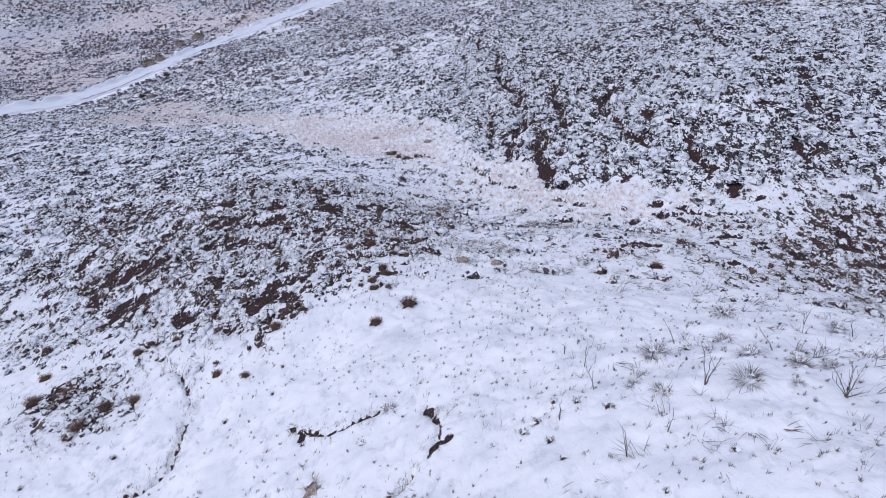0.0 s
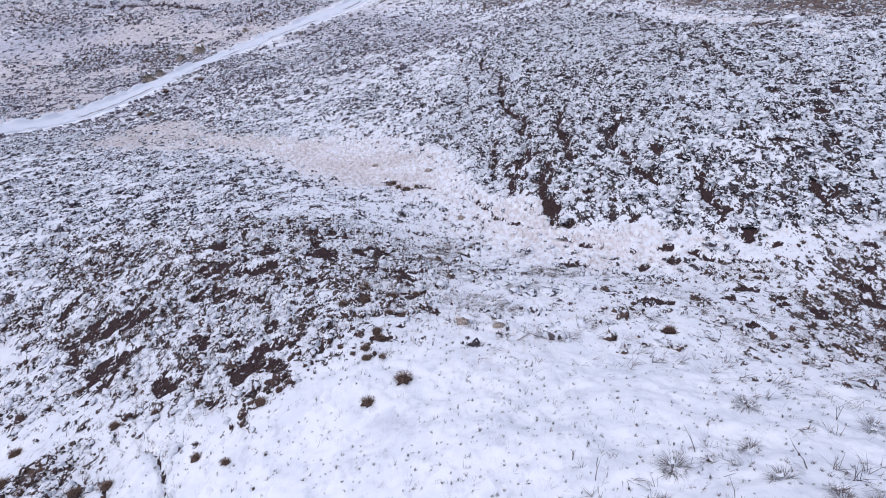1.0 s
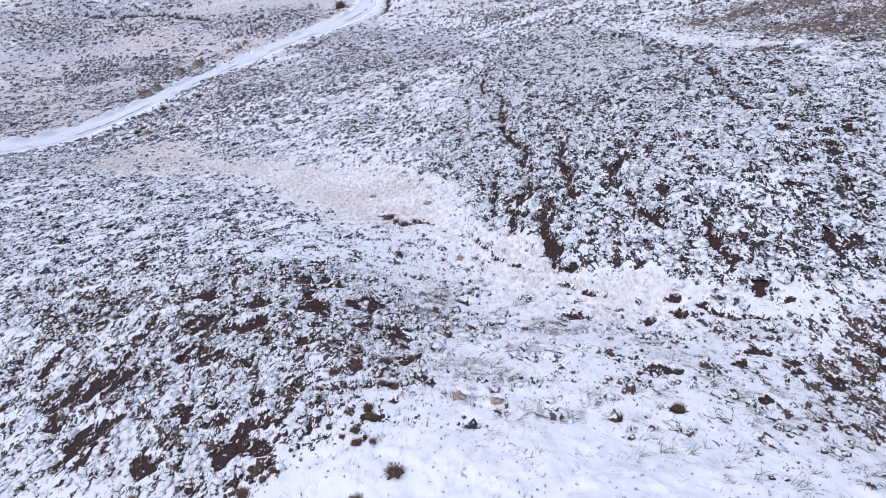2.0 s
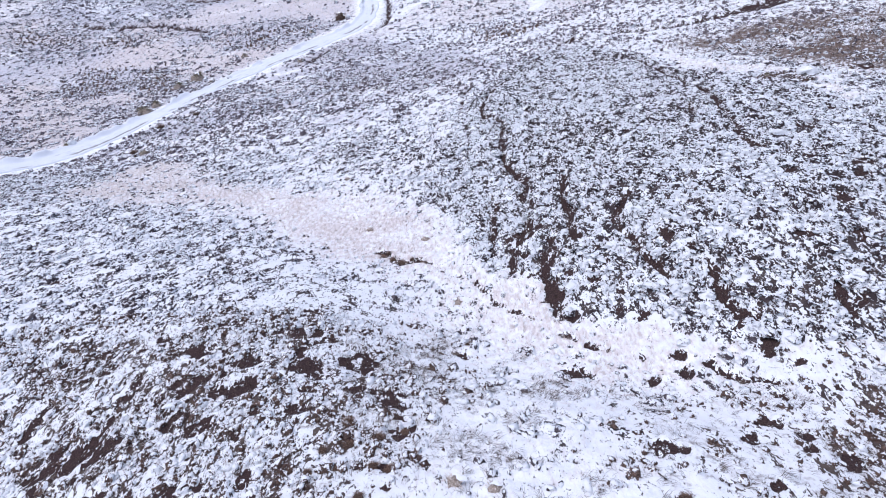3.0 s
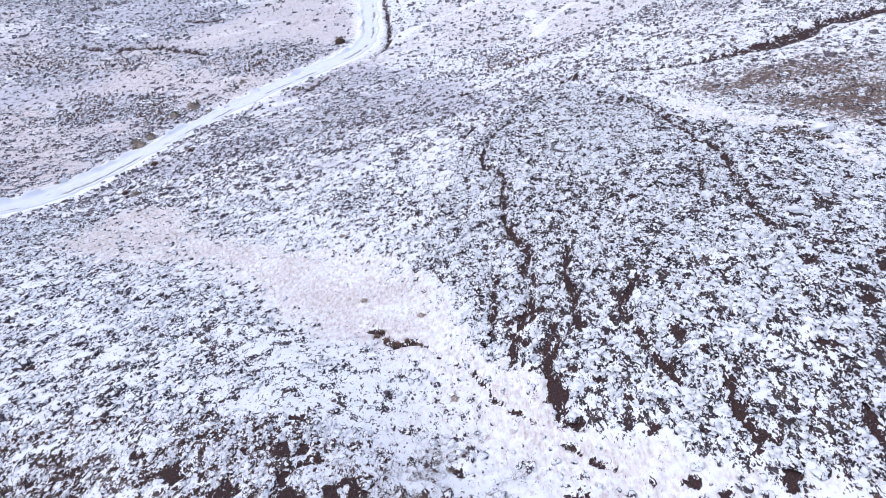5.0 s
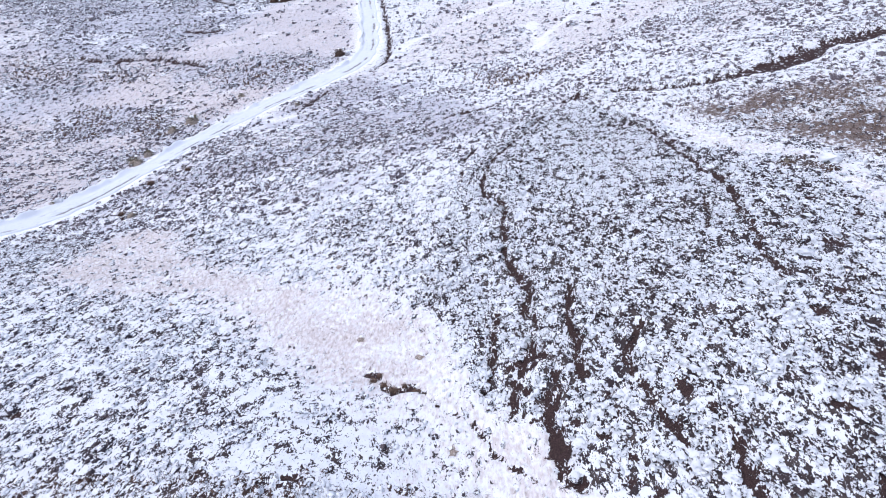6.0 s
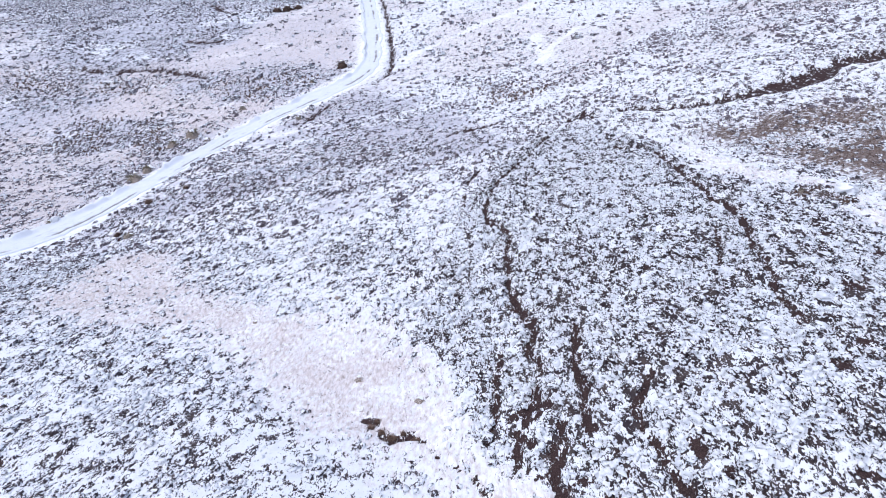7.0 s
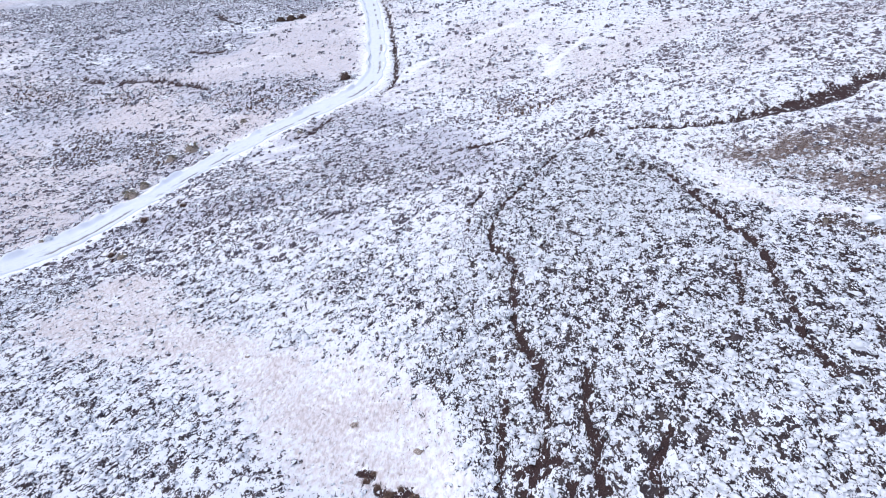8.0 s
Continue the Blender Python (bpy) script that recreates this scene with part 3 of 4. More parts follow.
def track_material():
    m, nt, bsdf = material("trodden_snow")
    rut = attr(nt, "rut")
    snow = blend(nt, grain(nt, 1.2, 4.0), (0.64, 0.68, 0.74), (0.78, 0.80, 0.84))
    grit = blend(nt, grain(nt, 0.1, 3.0), (0.16, 0.15, 0.15), (0.34, 0.32, 0.31))
    worn = step(nt, calc(nt, "ADD", calc(nt, "MULTIPLY", rut, 0.46), grain(nt, 0.7, 6.0, 0.7)), 0.62, 1.12)
    nt.links.new(blend(nt, worn, snow, grit), bsdf.inputs["Base Color"])
    bump(nt, bsdf, grain(nt, 0.2, 4.0), 0.4, 0.05)
    return m


GROUND = ground_material()
HEATHER = heather_material("snowy_heather", (0.058, 0.045, 0.050), (0.100, 0.079, 0.081), (0.14, 0.094, 0.078))
# Twigs lightened step by step with distance; far blue cast put into the colour.
GREY_HEATHER = heather_material("grey_heather", (0.088, 0.073, 0.084), (0.15, 0.125, 0.132), (0.19, 0.14, 0.118), (0.072, 0.060, 0.067))
PALE_HEATHER = heather_material("pale_heather", (0.180, 0.155, 0.180), (0.27, 0.232, 0.248), (0.28, 0.215, 0.19), (0.11, 0.092, 0.10))
HEATHER_BROWN = heather_material("brown_heather", (0.105, 0.064, 0.053), (0.175, 0.115, 0.090), (0.21, 0.165, 0.115), (0.068, 0.050, 0.046))
STRAW = blade_material("straw_grass", (0.50, 0.42, 0.37), (0.80, 0.74, 0.68))
SEDGE = blade_material("dark_sedge", (0.06, 0.05, 0.045), (0.22, 0.18, 0.14))
TWIG = blade_material("bare_twig", (0.08, 0.062, 0.055), (0.19, 0.155, 0.13))
TRODDEN = track_material()
DEAD = blade_material("dead_grass", (0.11, 0.087, 0.078), (0.36, 0.30, 0.265))
STUBBLE = blade_material("dead_stubble", (0.055, 0.040, 0.038), (0.17, 0.125, 0.105))
BROWN = blade_material("brown_sedge", (0.10, 0.062, 0.046), (0.26, 0.175, 0.13))


# ---- mesh helpers ----
def mesh_of(name, verts, tris, mat, attrs=None, soft=False):
    me = bpy.data.meshes.new(name)
    verts, tris = np.ascontiguousarray(verts, dtype=np.float32), np.ascontiguousarray(tris, dtype=np.int32)
    count = len(tris)
    me.vertices.add(len(verts))
    me.loops.add(count * 3)
    me.polygons.add(count)
    me.vertices.foreach_set("co", verts.ravel())
    me.loops.foreach_set("vertex_index", tris.ravel())
    me.polygons.foreach_set("loop_start", np.arange(count, dtype=np.int32) * 3)
    me.polygons.foreach_set("use_smooth", np.full(count, soft))
    for key, values in (attrs or {}).items():
        me.attributes.new(key, "FLOAT", "POINT").data.foreach_set("value", np.ascontiguousarray(values, dtype=np.float32))
    me.materials.append(mat)
    me.update(calc_edges=True)
    return me


def part(name, me, parent, label=""):
    ob = new(name, me)
    ob.parent = parent
    return tagged(ob, label) if label else ob


def grid_tris(rows, cols):
    i = np.arange(rows - 1)[:, None] * cols + np.arange(cols - 1)[None, :]
    a, b, c, d = i, i + 1, i + cols + 1, i + cols
    return np.stack([np.stack([a, b, c], -1), np.stack([a, c, d], -1)], 2).reshape(-1, 3)


# ---- ground: one sheet, fine where the camera looks, out to the horizon ----
def steps(start, stop, first, growth):
    out, s = [start], first
    while out[-1] < stop:
        out.append(out[-1] + s)
        s *= growth
    return out


def make_ground():
    ys = [5.5]
    while ys[-1] < 190:
        ys.append(ys[-1] + 0.045 + 0.0038 * (ys[-1] - 5.5) + 0.00002 * (ys[-1] - 5.5) ** 2)
    ys = [-v for v in steps(-5.3, 900, 0.3, 1.25)][::-1] + ys + steps(ys[-1] + 1.2, 4200, 1.6, 1.09)
    us = np.linspace(-1, 1, 471)
    out = np.array(steps(1.004, 40, 0.006, 1.22))
    us = np.concatenate([-out[::-1], us, out])
    ys = np.array(ys)
    half = 9.5 + 0.76 * np.clip(ys - 5.5, 0, 260)
    half = half + 0.25 * np.clip(ys - 265, 0, 2000)
    y = np.repeat(ys[:, None], len(us), 1)
    x = 0.5 + us[None, :] * half[:, None]
    x, y = x.ravel(), y.ravel()
    heath, straw, peat, depth = cover(x, y)
    z = relief(x, y, heath, straw, depth)
    dead = inside(x, y, BROWN_EAST, 2.6, 6.0, 51) * (0.26 + 0.80 * smooth(0.36, 0.62, fbm(x, 1.7 * y, 4.5, 57)) + 0.6 * np.exp(-(((x - 28) / 4.5) ** 2) - ((y - 52) / 4.5) ** 2))
    dead = np.maximum(dead, 0.20 * np.maximum.reduce([inside(x, y, ring, 1.5, 2.5, 51) for ring in (MOUND_FRONT, MOUND_SMALL, HEATH_EAST, DARK_EAST)]))
    dust = smooth(0.5, 3.0, track_edge(x, y)) * smooth(4, -8, x + 0.35 * (y - 90)) * smooth(56, 74, y) * (0.40 + 0.8 * smooth(0.38, 0.6, fbm(x, 1.5 * y, 9.0, 59)))
    me = mesh_of("ground", np.stack([x, y, z], -1), grid_tris(len(ys), len(us)), GROUND, {"heath": heath * (1 - 0.22 * smooth(65, 90, y)), "straw": straw, "peat": peat, "dead": dead, "dust": dust}, True)
    tagged(new("ground", me), "rolling moorland under thin snow with bare peat gullies", "ground", kind="structure")


make_ground()


# ---- the track ----
def along_line(line, halves, gap):
    run = np.concatenate([[0], np.cumsum([math.hypot(b[0] - a[0], b[1] - a[1]) for a, b in zip(line, line[1:])])])
    s = np.arange(0, run[-1], gap)
    p = np.array(line)
    x, y = np.interp(s, run, p[:, 0]), np.interp(s, run, p[:, 1])
    k = np.ones(9) / 9
    x[4:-4], y[4:-4] = np.convolve(x, k, "valid"), np.convolve(y, k, "valid")
    tx, ty = np.gradient(x), np.gradient(y)
    n = np.hypot(tx, ty)
    return x, y, ty / n, -tx / n, np.interp(s, run, halves), s


def make_track():
    x, y, nx, ny, half, s = along_line(TRACK, TRACK_HALF, 0.35)
    v = np.linspace(-1, 1, 29)
    left, right = 1.08 + 0.7 * (fbm(s, s * 0, 3.0, 81, 4)[:, None] - 0.5), 1.0 + 0.7 * (fbm(s, s * 0 + 9, 2.5, 82, 4)[:, None] - 0.5)
    wob = np.where(v < 0, left, right)
    px = x[:, None] + nx[:, None] * half[:, None] * v * wob
    py = y[:, None] + ny[:, None] * half[:, None] * v * wob
    drift = 0.25 * (fbm(s, s * 0 + 5, 12, 83)[:, None] - 0.5)
    rut = 1.1 * np.exp(-((v - 0.36 - drift) / 0.12) ** 2) + 0.45 * np.exp(-((v + 0.26 - drift) / 0.10) ** 2)
    rut = rut * smooth(0.35, 0.6, fbm(px, py, 3.0, 84)) + 0.22 * smooth(-0.35, 0.05, v - drift) * smooth(0.95, 0.75, v) * (0.4 + 1.2 * fbm(px, py, 2.0, 89)) + 0.9 * np.exp(-((v + 0.70 - 0.5 * drift) / 0.05) ** 2) * smooth(0.4, 0.6, fbm(px, py, 4.0, 86)) * smooth(112, 120, py)
    z = land(px, py) + 0.22 * (fbm(px, py, 5.0, 3) - 0.5) + 0.03
    z = z - 0.07 * rut + 0.16 * (fbm(px, py, 0.9, 85, 4) - 0.5)
    z = z + (0.22 + 0.40 * smooth(0.40, 0.70, fbm(px, py, 1.5, 88))) * np.exp(-((v + 0.80) / 0.16) ** 2) + 0.10 * np.exp(-((v - 0.88) / 0.08) ** 2)
    z[:, 0] -= 0.25
    z[:, -1] -= 0.25
    me = mesh_of("track", np.stack([px, py, z], -1).reshape(-1, 3), grid_tris(len(s), len(v)), TRODDEN, {"rut": np.broadcast_to(rut, z.shape).ravel()}, True)
    tagged(new("track", me), "snow-covered moorland track with shallow wheel ruts", "track", kind="structure")


make_track()


# ---- heather: bushes with snow lodged on their crowns ----
def bush_form(rng, segs, rings, pads, twigs):
    """One bush about 1 wide and 1 high: a lumpy dark core, clots of snow lodged on it and twigs standing out. Gives verts, tris, cap (how readily snow lies there)."""
    verts, cap, tris = [], [], []
    lobes = np.clip(1 + 0.30 * rng.standard_normal(segs), 0.6, 1.4)
    for k, (ring, high, snow) in enumerate(((0.54, -0.25, -0.10), (0.50, 0.30, 0.0), (0.33, 0.74, 0.12)) if rings > 2 else ((0.54, -0.2, -0.08), (0.40, 0.58, 0.08))):
        for j in range(segs):
            a = 2 * math.pi * (j + 0.5 * k) / segs
            r = ring * lobes[j] * (1 + 0.18 * rng.standard_normal())
            verts.append((r * math.cos(a), r * math.sin(a), high + 0.13 * rng.standard_normal() * (k > 0)))
            cap.append(snow)
    verts.append((0.08 * rng.standard_normal(), 0.08 * rng.standard_normal(), 0.92 + 0.12 * rng.standard_normal()))
    cap.append(0.16)
    for j in range(segs):
        a, b = j, (j + 1) % segs
        for k in range(0, (rings - 1) * segs, segs):
            tris += [(a + k, b + k, b + k + segs), (a + k, b + k + segs, a + k + segs)]
        tris.append((a + (rings - 1) * segs, b + (rings - 1) * segs, rings * segs))
    for _ in range(pads):
        a, e = rng.uniform(0, 2 * math.pi), math.asin(rng.uniform(0.25, 1.0))
        out = np.array([math.cos(a) * math.cos(e), math.sin(a) * math.cos(e), math.sin(e)])
        u = np.cross(out, (0.3, 0.2, 1.0))
        u /= np.linalg.norm(u)
        w = np.cross(out, u)
        at, size = out * (0.50, 0.50, 0.88), rng.uniform(0.10, 0.22)
        n = len(verts)
        for j in range(5):
            q = 2 * math.pi * j / 5 + rng.uniform(-0.4, 0.4)
            verts.append(tuple(at + (u * math.cos(q) * 1.25 + w * math.sin(q)) * size * (1 + 0.35 * rng.standard_normal()) - 0.04 * out))
            cap.append(0.3)
        verts.append(tuple(at + out * 0.10 + np.array([0, 0, 0.05])))
        cap.append(0.7)
        tris += [(n + j, n + (j + 1) % 5, n + 5) for j in range(5)]
    for _ in range(twigs):
        a, e = rng.uniform(0, 2 * math.pi), rng.uniform(0.0, 1.4)
        d = np.array([math.cos(a) * math.cos(e), math.sin(a) * math.cos(e), math.sin(e)])
        root = d * np.array([0.42, 0.42, 0.78]) * rng.uniform(0.85, 1.1)
        tip = root + d * rng.uniform(0.12, 0.32) + np.array([0, 0, rng.uniform(0, 0.2)])
        side = np.cross(d, rng.standard_normal(3))
        side *= rng.uniform(0.02, 0.045) / (np.linalg.norm(side) + 1e-6)
        n = len(verts)
        verts += [tuple(root + side), tuple(root - side), tuple(tip)]
        white = 0.9 if rng.uniform() < 0.25 else -0.3
        cap += [white, white, white + 0.2]
        tris.append((n, n + 1, n + 2))
    return np.array(verts), np.array(tris), np.array(cap)


def scatter(rng, y0, y1, gap):
    """Jittered plan points over the stretch of moor from y0 to y1."""
    xs, ys = [], []
    for y in np.arange(y0, y1, gap):
        half = 10 + 0.76 * (y - 5.5)
        x = np.arange(-half, half, gap) + 0.5
        xs.append(x + rng.uniform(-1, 1, len(x)) * gap)
        ys.append(y + rng.uniform(-1, 1, len(x)) * gap)
    return np.concatenate(xs), np.concatenate(ys)


def stuff_mesh(name, forms, x, y, z, width, height, tone, mat, rng, lift=None, lay=None, turn=None):
    """Many small plants in one mesh; lay: how much longer each grows along the wind, and the wind's bearing."""
    n = len(x)
    kind = rng.integers(0, len(forms), n)
    turn = rng.uniform(0, 2 * math.pi, n) if turn is None else turn
    V, T, C, N, base = [], [], [], [], 0
    for k, (fv, ft, fc) in enumerate(forms):
        pick = np.nonzero(kind == k)[0]
        if not len(pick):
            continue
        ca, sa = np.cos(turn[pick])[:, None], np.sin(turn[pick])[:, None]
        wx = width[pick][:, None]
        lx, ly = fv[:, 0][None] * wx, fv[:, 1][None] * wx
        vx, vy = (lx * ca - ly * sa), (lx * sa + ly * ca)
        if lay is not None:
            ux, uy = np.cos(lay[1][pick])[:, None], np.sin(lay[1][pick])[:, None]
            more = (lay[0][pick][:, None] - 1) * (vx * ux + vy * uy)
            vx, vy = vx + more * ux, vy + more * uy
        vz = fv[:, 2][None] * height[pick][:, None]
        V.append(np.stack([vx + x[pick][:, None], vy + y[pick][:, None], vz + z[pick][:, None]], -1).reshape(-1, 3))
        T.append((ft[None] + (np.arange(len(pick)) * len(fv))[:, None, None]).reshape(-1, 3) + base)
        C.append((fc[None] + (np.zeros((len(pick), 1)) if lift is None else lift[pick][:, None])).ravel())
        N.append(np.repeat(tone[pick], len(fv)))
        base += len(pick) * len(fv)
    return mesh_of(name, np.concatenate(V), np.concatenate(T), mat, {"cap": np.concatenate(C), "tone": np.concatenate(N)}, True)


def make_heather(name, label, seed, y0, y1, gap, form, size, tall, snowy, mat, keep, chance=None, keep_off=0.4, cut=0.12, lean=0.4, clear=0.3, dim=0.0):
    rng = np.random.default_rng(seed)
    forms = [bush_form(rng, *form) for _ in range(14)]
    x, y = scatter(rng, y0, y1, gap)
    heath, straw, peat, depth = cover(x, y)
    ok = keep(x, y) & (track_edge(x, y) > 0.3) & (peat < keep_off) & (depth < cut)
    ok &= cover(x, y + clear)[2] < 0.3
    clump = smooth(0.34, 0.62, fbm(x * 0.7, y, 1.1, 91) + 0.30 * (heath - 0.55))
    ok &= rng.uniform(0, 1, len(x)) < (np.clip(heath * 1.2 * (0.15 + 1.1 * clump) * (1 - 0.55 * smooth(60, 80, y) * smooth(0.55, 0.42, fbm(x, y, 7.0, 103))), 0, 1) if chance is None else chance(x, y, heath))
    x, y, heath, straw, depth = x[ok], y[ok], heath[ok], straw[ok], depth[ok]
    z = relief(x, y, heath, straw, depth)
    n = len(x)
    width = size * np.clip(np.exp(rng.normal(-0.1, 0.5, n)), 0.35, 2.4)
    height = tall * np.clip(np.exp(rng.normal(-0.1, 0.4, n)), 0.3, 2.0) * np.sqrt(width / size)
    tone = np.clip(rng.uniform(0, 1, n) * 0.6 + 0.4 * fbm(x, y, 3.0, 93), 0, 1)
    lift = snowy + rng.uniform(-0.12, 0.12, n) + 0.5 * (fbm(x, y, 3.5, 95) - 0.5) - dim * smooth(30, 52, y)
    bearing = np.radians(90 - 32 * np.tanh((x - 0.05 * y) / 8) * -1 + rng.normal(0, 22, n))
    me = stuff_mesh(name, forms, x, y, z, width, height, tone, mat, rng, lift, (rng.uniform(0.9, 1.0 + lean, n), bearing))
    return tagged(new(name, me), label, "heather", kind="stuff")


def in_ring(ring):
    return lambda x, y: inside(x, y, ring, 0.3, 0.5, 51) > 0.5


small, east, flat, bank = in_ring(MOUND_SMALL), in_ring(HILL_EAST), in_ring(HEATH_EAST), in_ring(DARK_EAST)
def front(x, y):
    return inside(x, y, MOUND_FRONT, 3.4, 5.0, 51) > 0.10


make_heather("heather_mound", "dark brown heather on a low mound, thinly capped with snow", 1, 13, 29, 0.16, (5, 2, 0, 16), 0.17, 0.095, 0.16, HEATHER_BROWN, front, None, 0.75)
make_heather("heather_patch", "small patch of brown heather rising out of snow", 2, 11, 15.5, 0.16, (6, 3, 3, 20), 0.15, 0.10, 0.15, HEATHER_BROWN, small)
make_heather("heather_hillside", "dense heather bushes with thick snow caps on a slope", 3, 23, 72, 0.215, (5, 2, 2, 7), 0.23, 0.13, 0.24, HEATHER, east, dim=0.06)
make_heather("heather_slope", "low heather half buried in snow", 4, 14, 60, 0.24, (5, 2, 1, 7), 0.19, 0.105, 0.19, GREY_HEATHER, lambda x, y: ~front(x, y) & ~east(x, y) & ~small(x, y) & ~flat(x, y) & ~bank(x, y) & (cover(x, y)[0] > 0.16), lean=0.9)
make_heather("heather_flat", "rusty brown heather in thin snow below the slope", 7, 12, 27, 0.20, (5, 2, 0, 14), 0.19, 0.11, 0.16, HEATHER_BROWN, lambda x, y: flat(x, y) & ~east(x, y))
make_heather("heather_bank", "dark olive-brown heather on a snowy bank", 8, 46, 53, 0.20, (5, 2, 0, 12), 0.24, 0.14, 0.0, HEATHER_BROWN, lambda x, y: bank(x, y) & ~east(x, y), lambda x, y, h: 0.8 * smooth(0.3, 0.5, fbm(x, y, 0.9, 92)))
make_heather("heather_moor", "wide moor of low heather dusted with snow", 5, 60, 105, 0.375, (5, 2, 0, 3), 0.25, 0.18, 0.05, PALE_HEATHER, lambda x, y: ~east(x, y), lean=0.9, clear=0.9)
make_heather("distant_heather", "distant heather moor dusted with snow", 6, 105, 225, 0.80, (5, 2, 0, 2), 0.42, 0.26, 0.06, PALE_HEATHER, lambda x, y: x > -1e9, lean=0.9, clear=1.6)


# ---- grasses ----
def tuft_form(rng, blades, lean, thick, combed=False):
    verts, tris, cap = [], [], []
    for _ in range(blades):
        a, tilt = rng.normal(0, 0.6) if combed else rng.uniform(0, 2 * math.pi), abs(rng.normal(0, lean)) if lean < 1.3 else rng.uniform(1.05, 1.5)
        d = np.array([math.cos(a) * math.sin(tilt), math.sin(a) * math.sin(tilt), math.cos(tilt)])
        root = np.array([0.12 * rng.standard_normal(), 0.12 * rng.standard_normal(), -0.05])
        size = rng.uniform(0.5, 1.1)
        mid, tip = root + d * size * 0.6, root + d * size + np.array([d[0], d[1], -0.6]) * 0.15 * size
        side = np.array([-math.sin(a + 1), math.cos(a + 1), 0]) * thick
        n = len(verts)
        verts += [tuple(root - side), tuple(root + side), tuple(mid + side * 0.8), tuple(mid - side * 0.8), tuple(tip)]
        tris += [(n, n + 1, n + 2), (n, n + 2, n + 3), (n + 3, n + 2, n + 4)]
        cap += [0.0] * 5
    return np.array(verts), np.array(tris), np.array(cap)


def make_grass(name, label, seed, y0, y1, gap, blades, lean, thick, tall, mat, chance, on_peat=False, combed=False):
    rng = np.random.default_rng(seed)
    forms = [tuft_form(rng, blades, lean, thick, combed) for _ in range(8)]
    x, y = scatter(rng, y0, y1, gap)
    heath, straw, peat, depth = cover(x, y)
    ok = (rng.uniform(0, 1, len(x)) < chance(x, y, heath, straw)) & (track_edge(x, y) > 0.4) & ((peat > 0.35) == on_peat)
    x, y, heath, straw, depth = x[ok], y[ok], heath[ok], straw[ok], depth[ok]
    z = relief(x, y, heath, straw, depth)
    n = len(x)
    size = tall * rng.uniform(0.5, 1.3, n)
    turn = 4.0 * (fbm(x, y, 4.0, 101) - 0.5) + rng.normal(0, 0.4, n) + math.pi * rng.integers(0, 2, n) if combed else None
    me = stuff_mesh(name, forms, x, y, z, size, size, rng.uniform(0, 1, n), mat, rng, turn=turn)
    return tagged(new(name, me), label, "grass", kind="stuff")


make_grass("dark_grass", "thin dark grass and sedge poking through snow", 11, 6, 34, 0.26, 5, 1.0, 0.014, 0.19, SEDGE,
           lambda x, y, h, s: 0.6 * smooth(0.45, 0.62, fbm(x, y, 1.5, 97)) * (1 - h) * (0.55 + 0.45 * smooth(-6, 2, x)) + 0.03)
make_grass("snow_tufts", "small dark tufts of heather poking through deep snow", 14, 5.5, 24, 0.22, 14, 1.25, 0.04, 0.085, TWIG,
           lambda x, y, h, s: (h < 0.3) * (0.17 + 0.55 * smooth(0.42, 0.68, fbm(x, y, 1.3, 98))) * (0.8 + 0.2 * smooth(-6, 2, x)))
make_grass("heather_stubble", "short dead heather stubble on bare brown peat", 17, 11, 46, 0.17, 8, 1.0, 0.05, 0.13, STUBBLE,
           lambda x, y, h, s: 0.35 + 0.6 * smooth(0.4, 0.6, fbm(x, y, 0.7, 92)), True)
make_grass("flattened_grass", "thin wind-flattened grass tangled over the snow", 15, 6.5, 33, 0.13, 9, 1.35, 0.022, 0.30, TWIG,
           lambda x, y, h, s: 0.75 * np.maximum(inside(x, y, COMBED, 2.2, 3.0, 55), 0.5 * inside(x, y, HEATH_EAST, 1.5, 3.0, 55)) * smooth(0.42, 0.64, fbm(0.7 * x, y, 1.0, 96)) + 0.16 * smooth(1, 6, x) * smooth(17, 13, y) * smooth(0.50, 0.66, fbm(0.6 * x, y, 0.9, 113)), combed=True)
make_grass("mound_grass", "grey-brown dead grass among the heather of a mound", 20, 11, 29, 0.15, 7, 0.95, 0.026, 0.20, DEAD,
           lambda x, y, h, s: 0.5 * np.maximum(inside(x, y, MOUND_FRONT, 1.5, 2.5, 51), inside(x, y, MOUND_SMALL, 0.6, 0.8, 51)) * smooth(0.32, 0.58, fbm(x, y, 1.2, 111)))
make_grass("drain_grass", "dark wet grass along narrow drains in the snow", 19, 6.5, 15, 0.07, 6, 0.9, 0.02, 0.14, SEDGE,
           lambda x, y, h, s: 0.75 * smooth(0.26, 0.03, np.minimum.reduce([from_line(x, y, d[3])[0] for d in DRAINS]) + 0.25 * (fbm(x, y, 0.5, 109) - 0.5)))
make_grass("brown_grass", "dull brown grass standing in thin snow", 16, 41, 66, 0.26, 8, 1.05, 0.03, 0.27, BROWN,
           lambda x, y, h, s: 1.0 * inside(x, y, BROWN_EAST, 2.6, 6.0, 51) * smooth(0.25, 0.5, fbm(x, y, 2.4, 94) + 0.32 * smooth(24, 28, x)))
make_grass("distant_brown_grass", "distant brown grass and dead bracken on the moor", 18, 84, 140, 0.62, 7, 0.8, 0.10, 0.42, BROWN,
           lambda x, y, h, s: np.maximum.reduce([inside(x, y, ring, 2.0, 4.0, 51) for ring in (WEST_DARK, WEST_BROWN, BEND_DARK, MID_DARK)]) * smooth(0.4, 0.6, fbm(x, y, 4.0, 107)))
make_grass("straw_grass", "pale straw-coloured grass through the snow", 12, 22, 62, 0.25, 8, 0.7, 0.018, 0.24, STRAW,
           lambda x, y, h, s: 1.2 * smooth(0.15, 0.6, s) * (0.3 + 0.9 * fbm(x, y, 1.2, 99)))
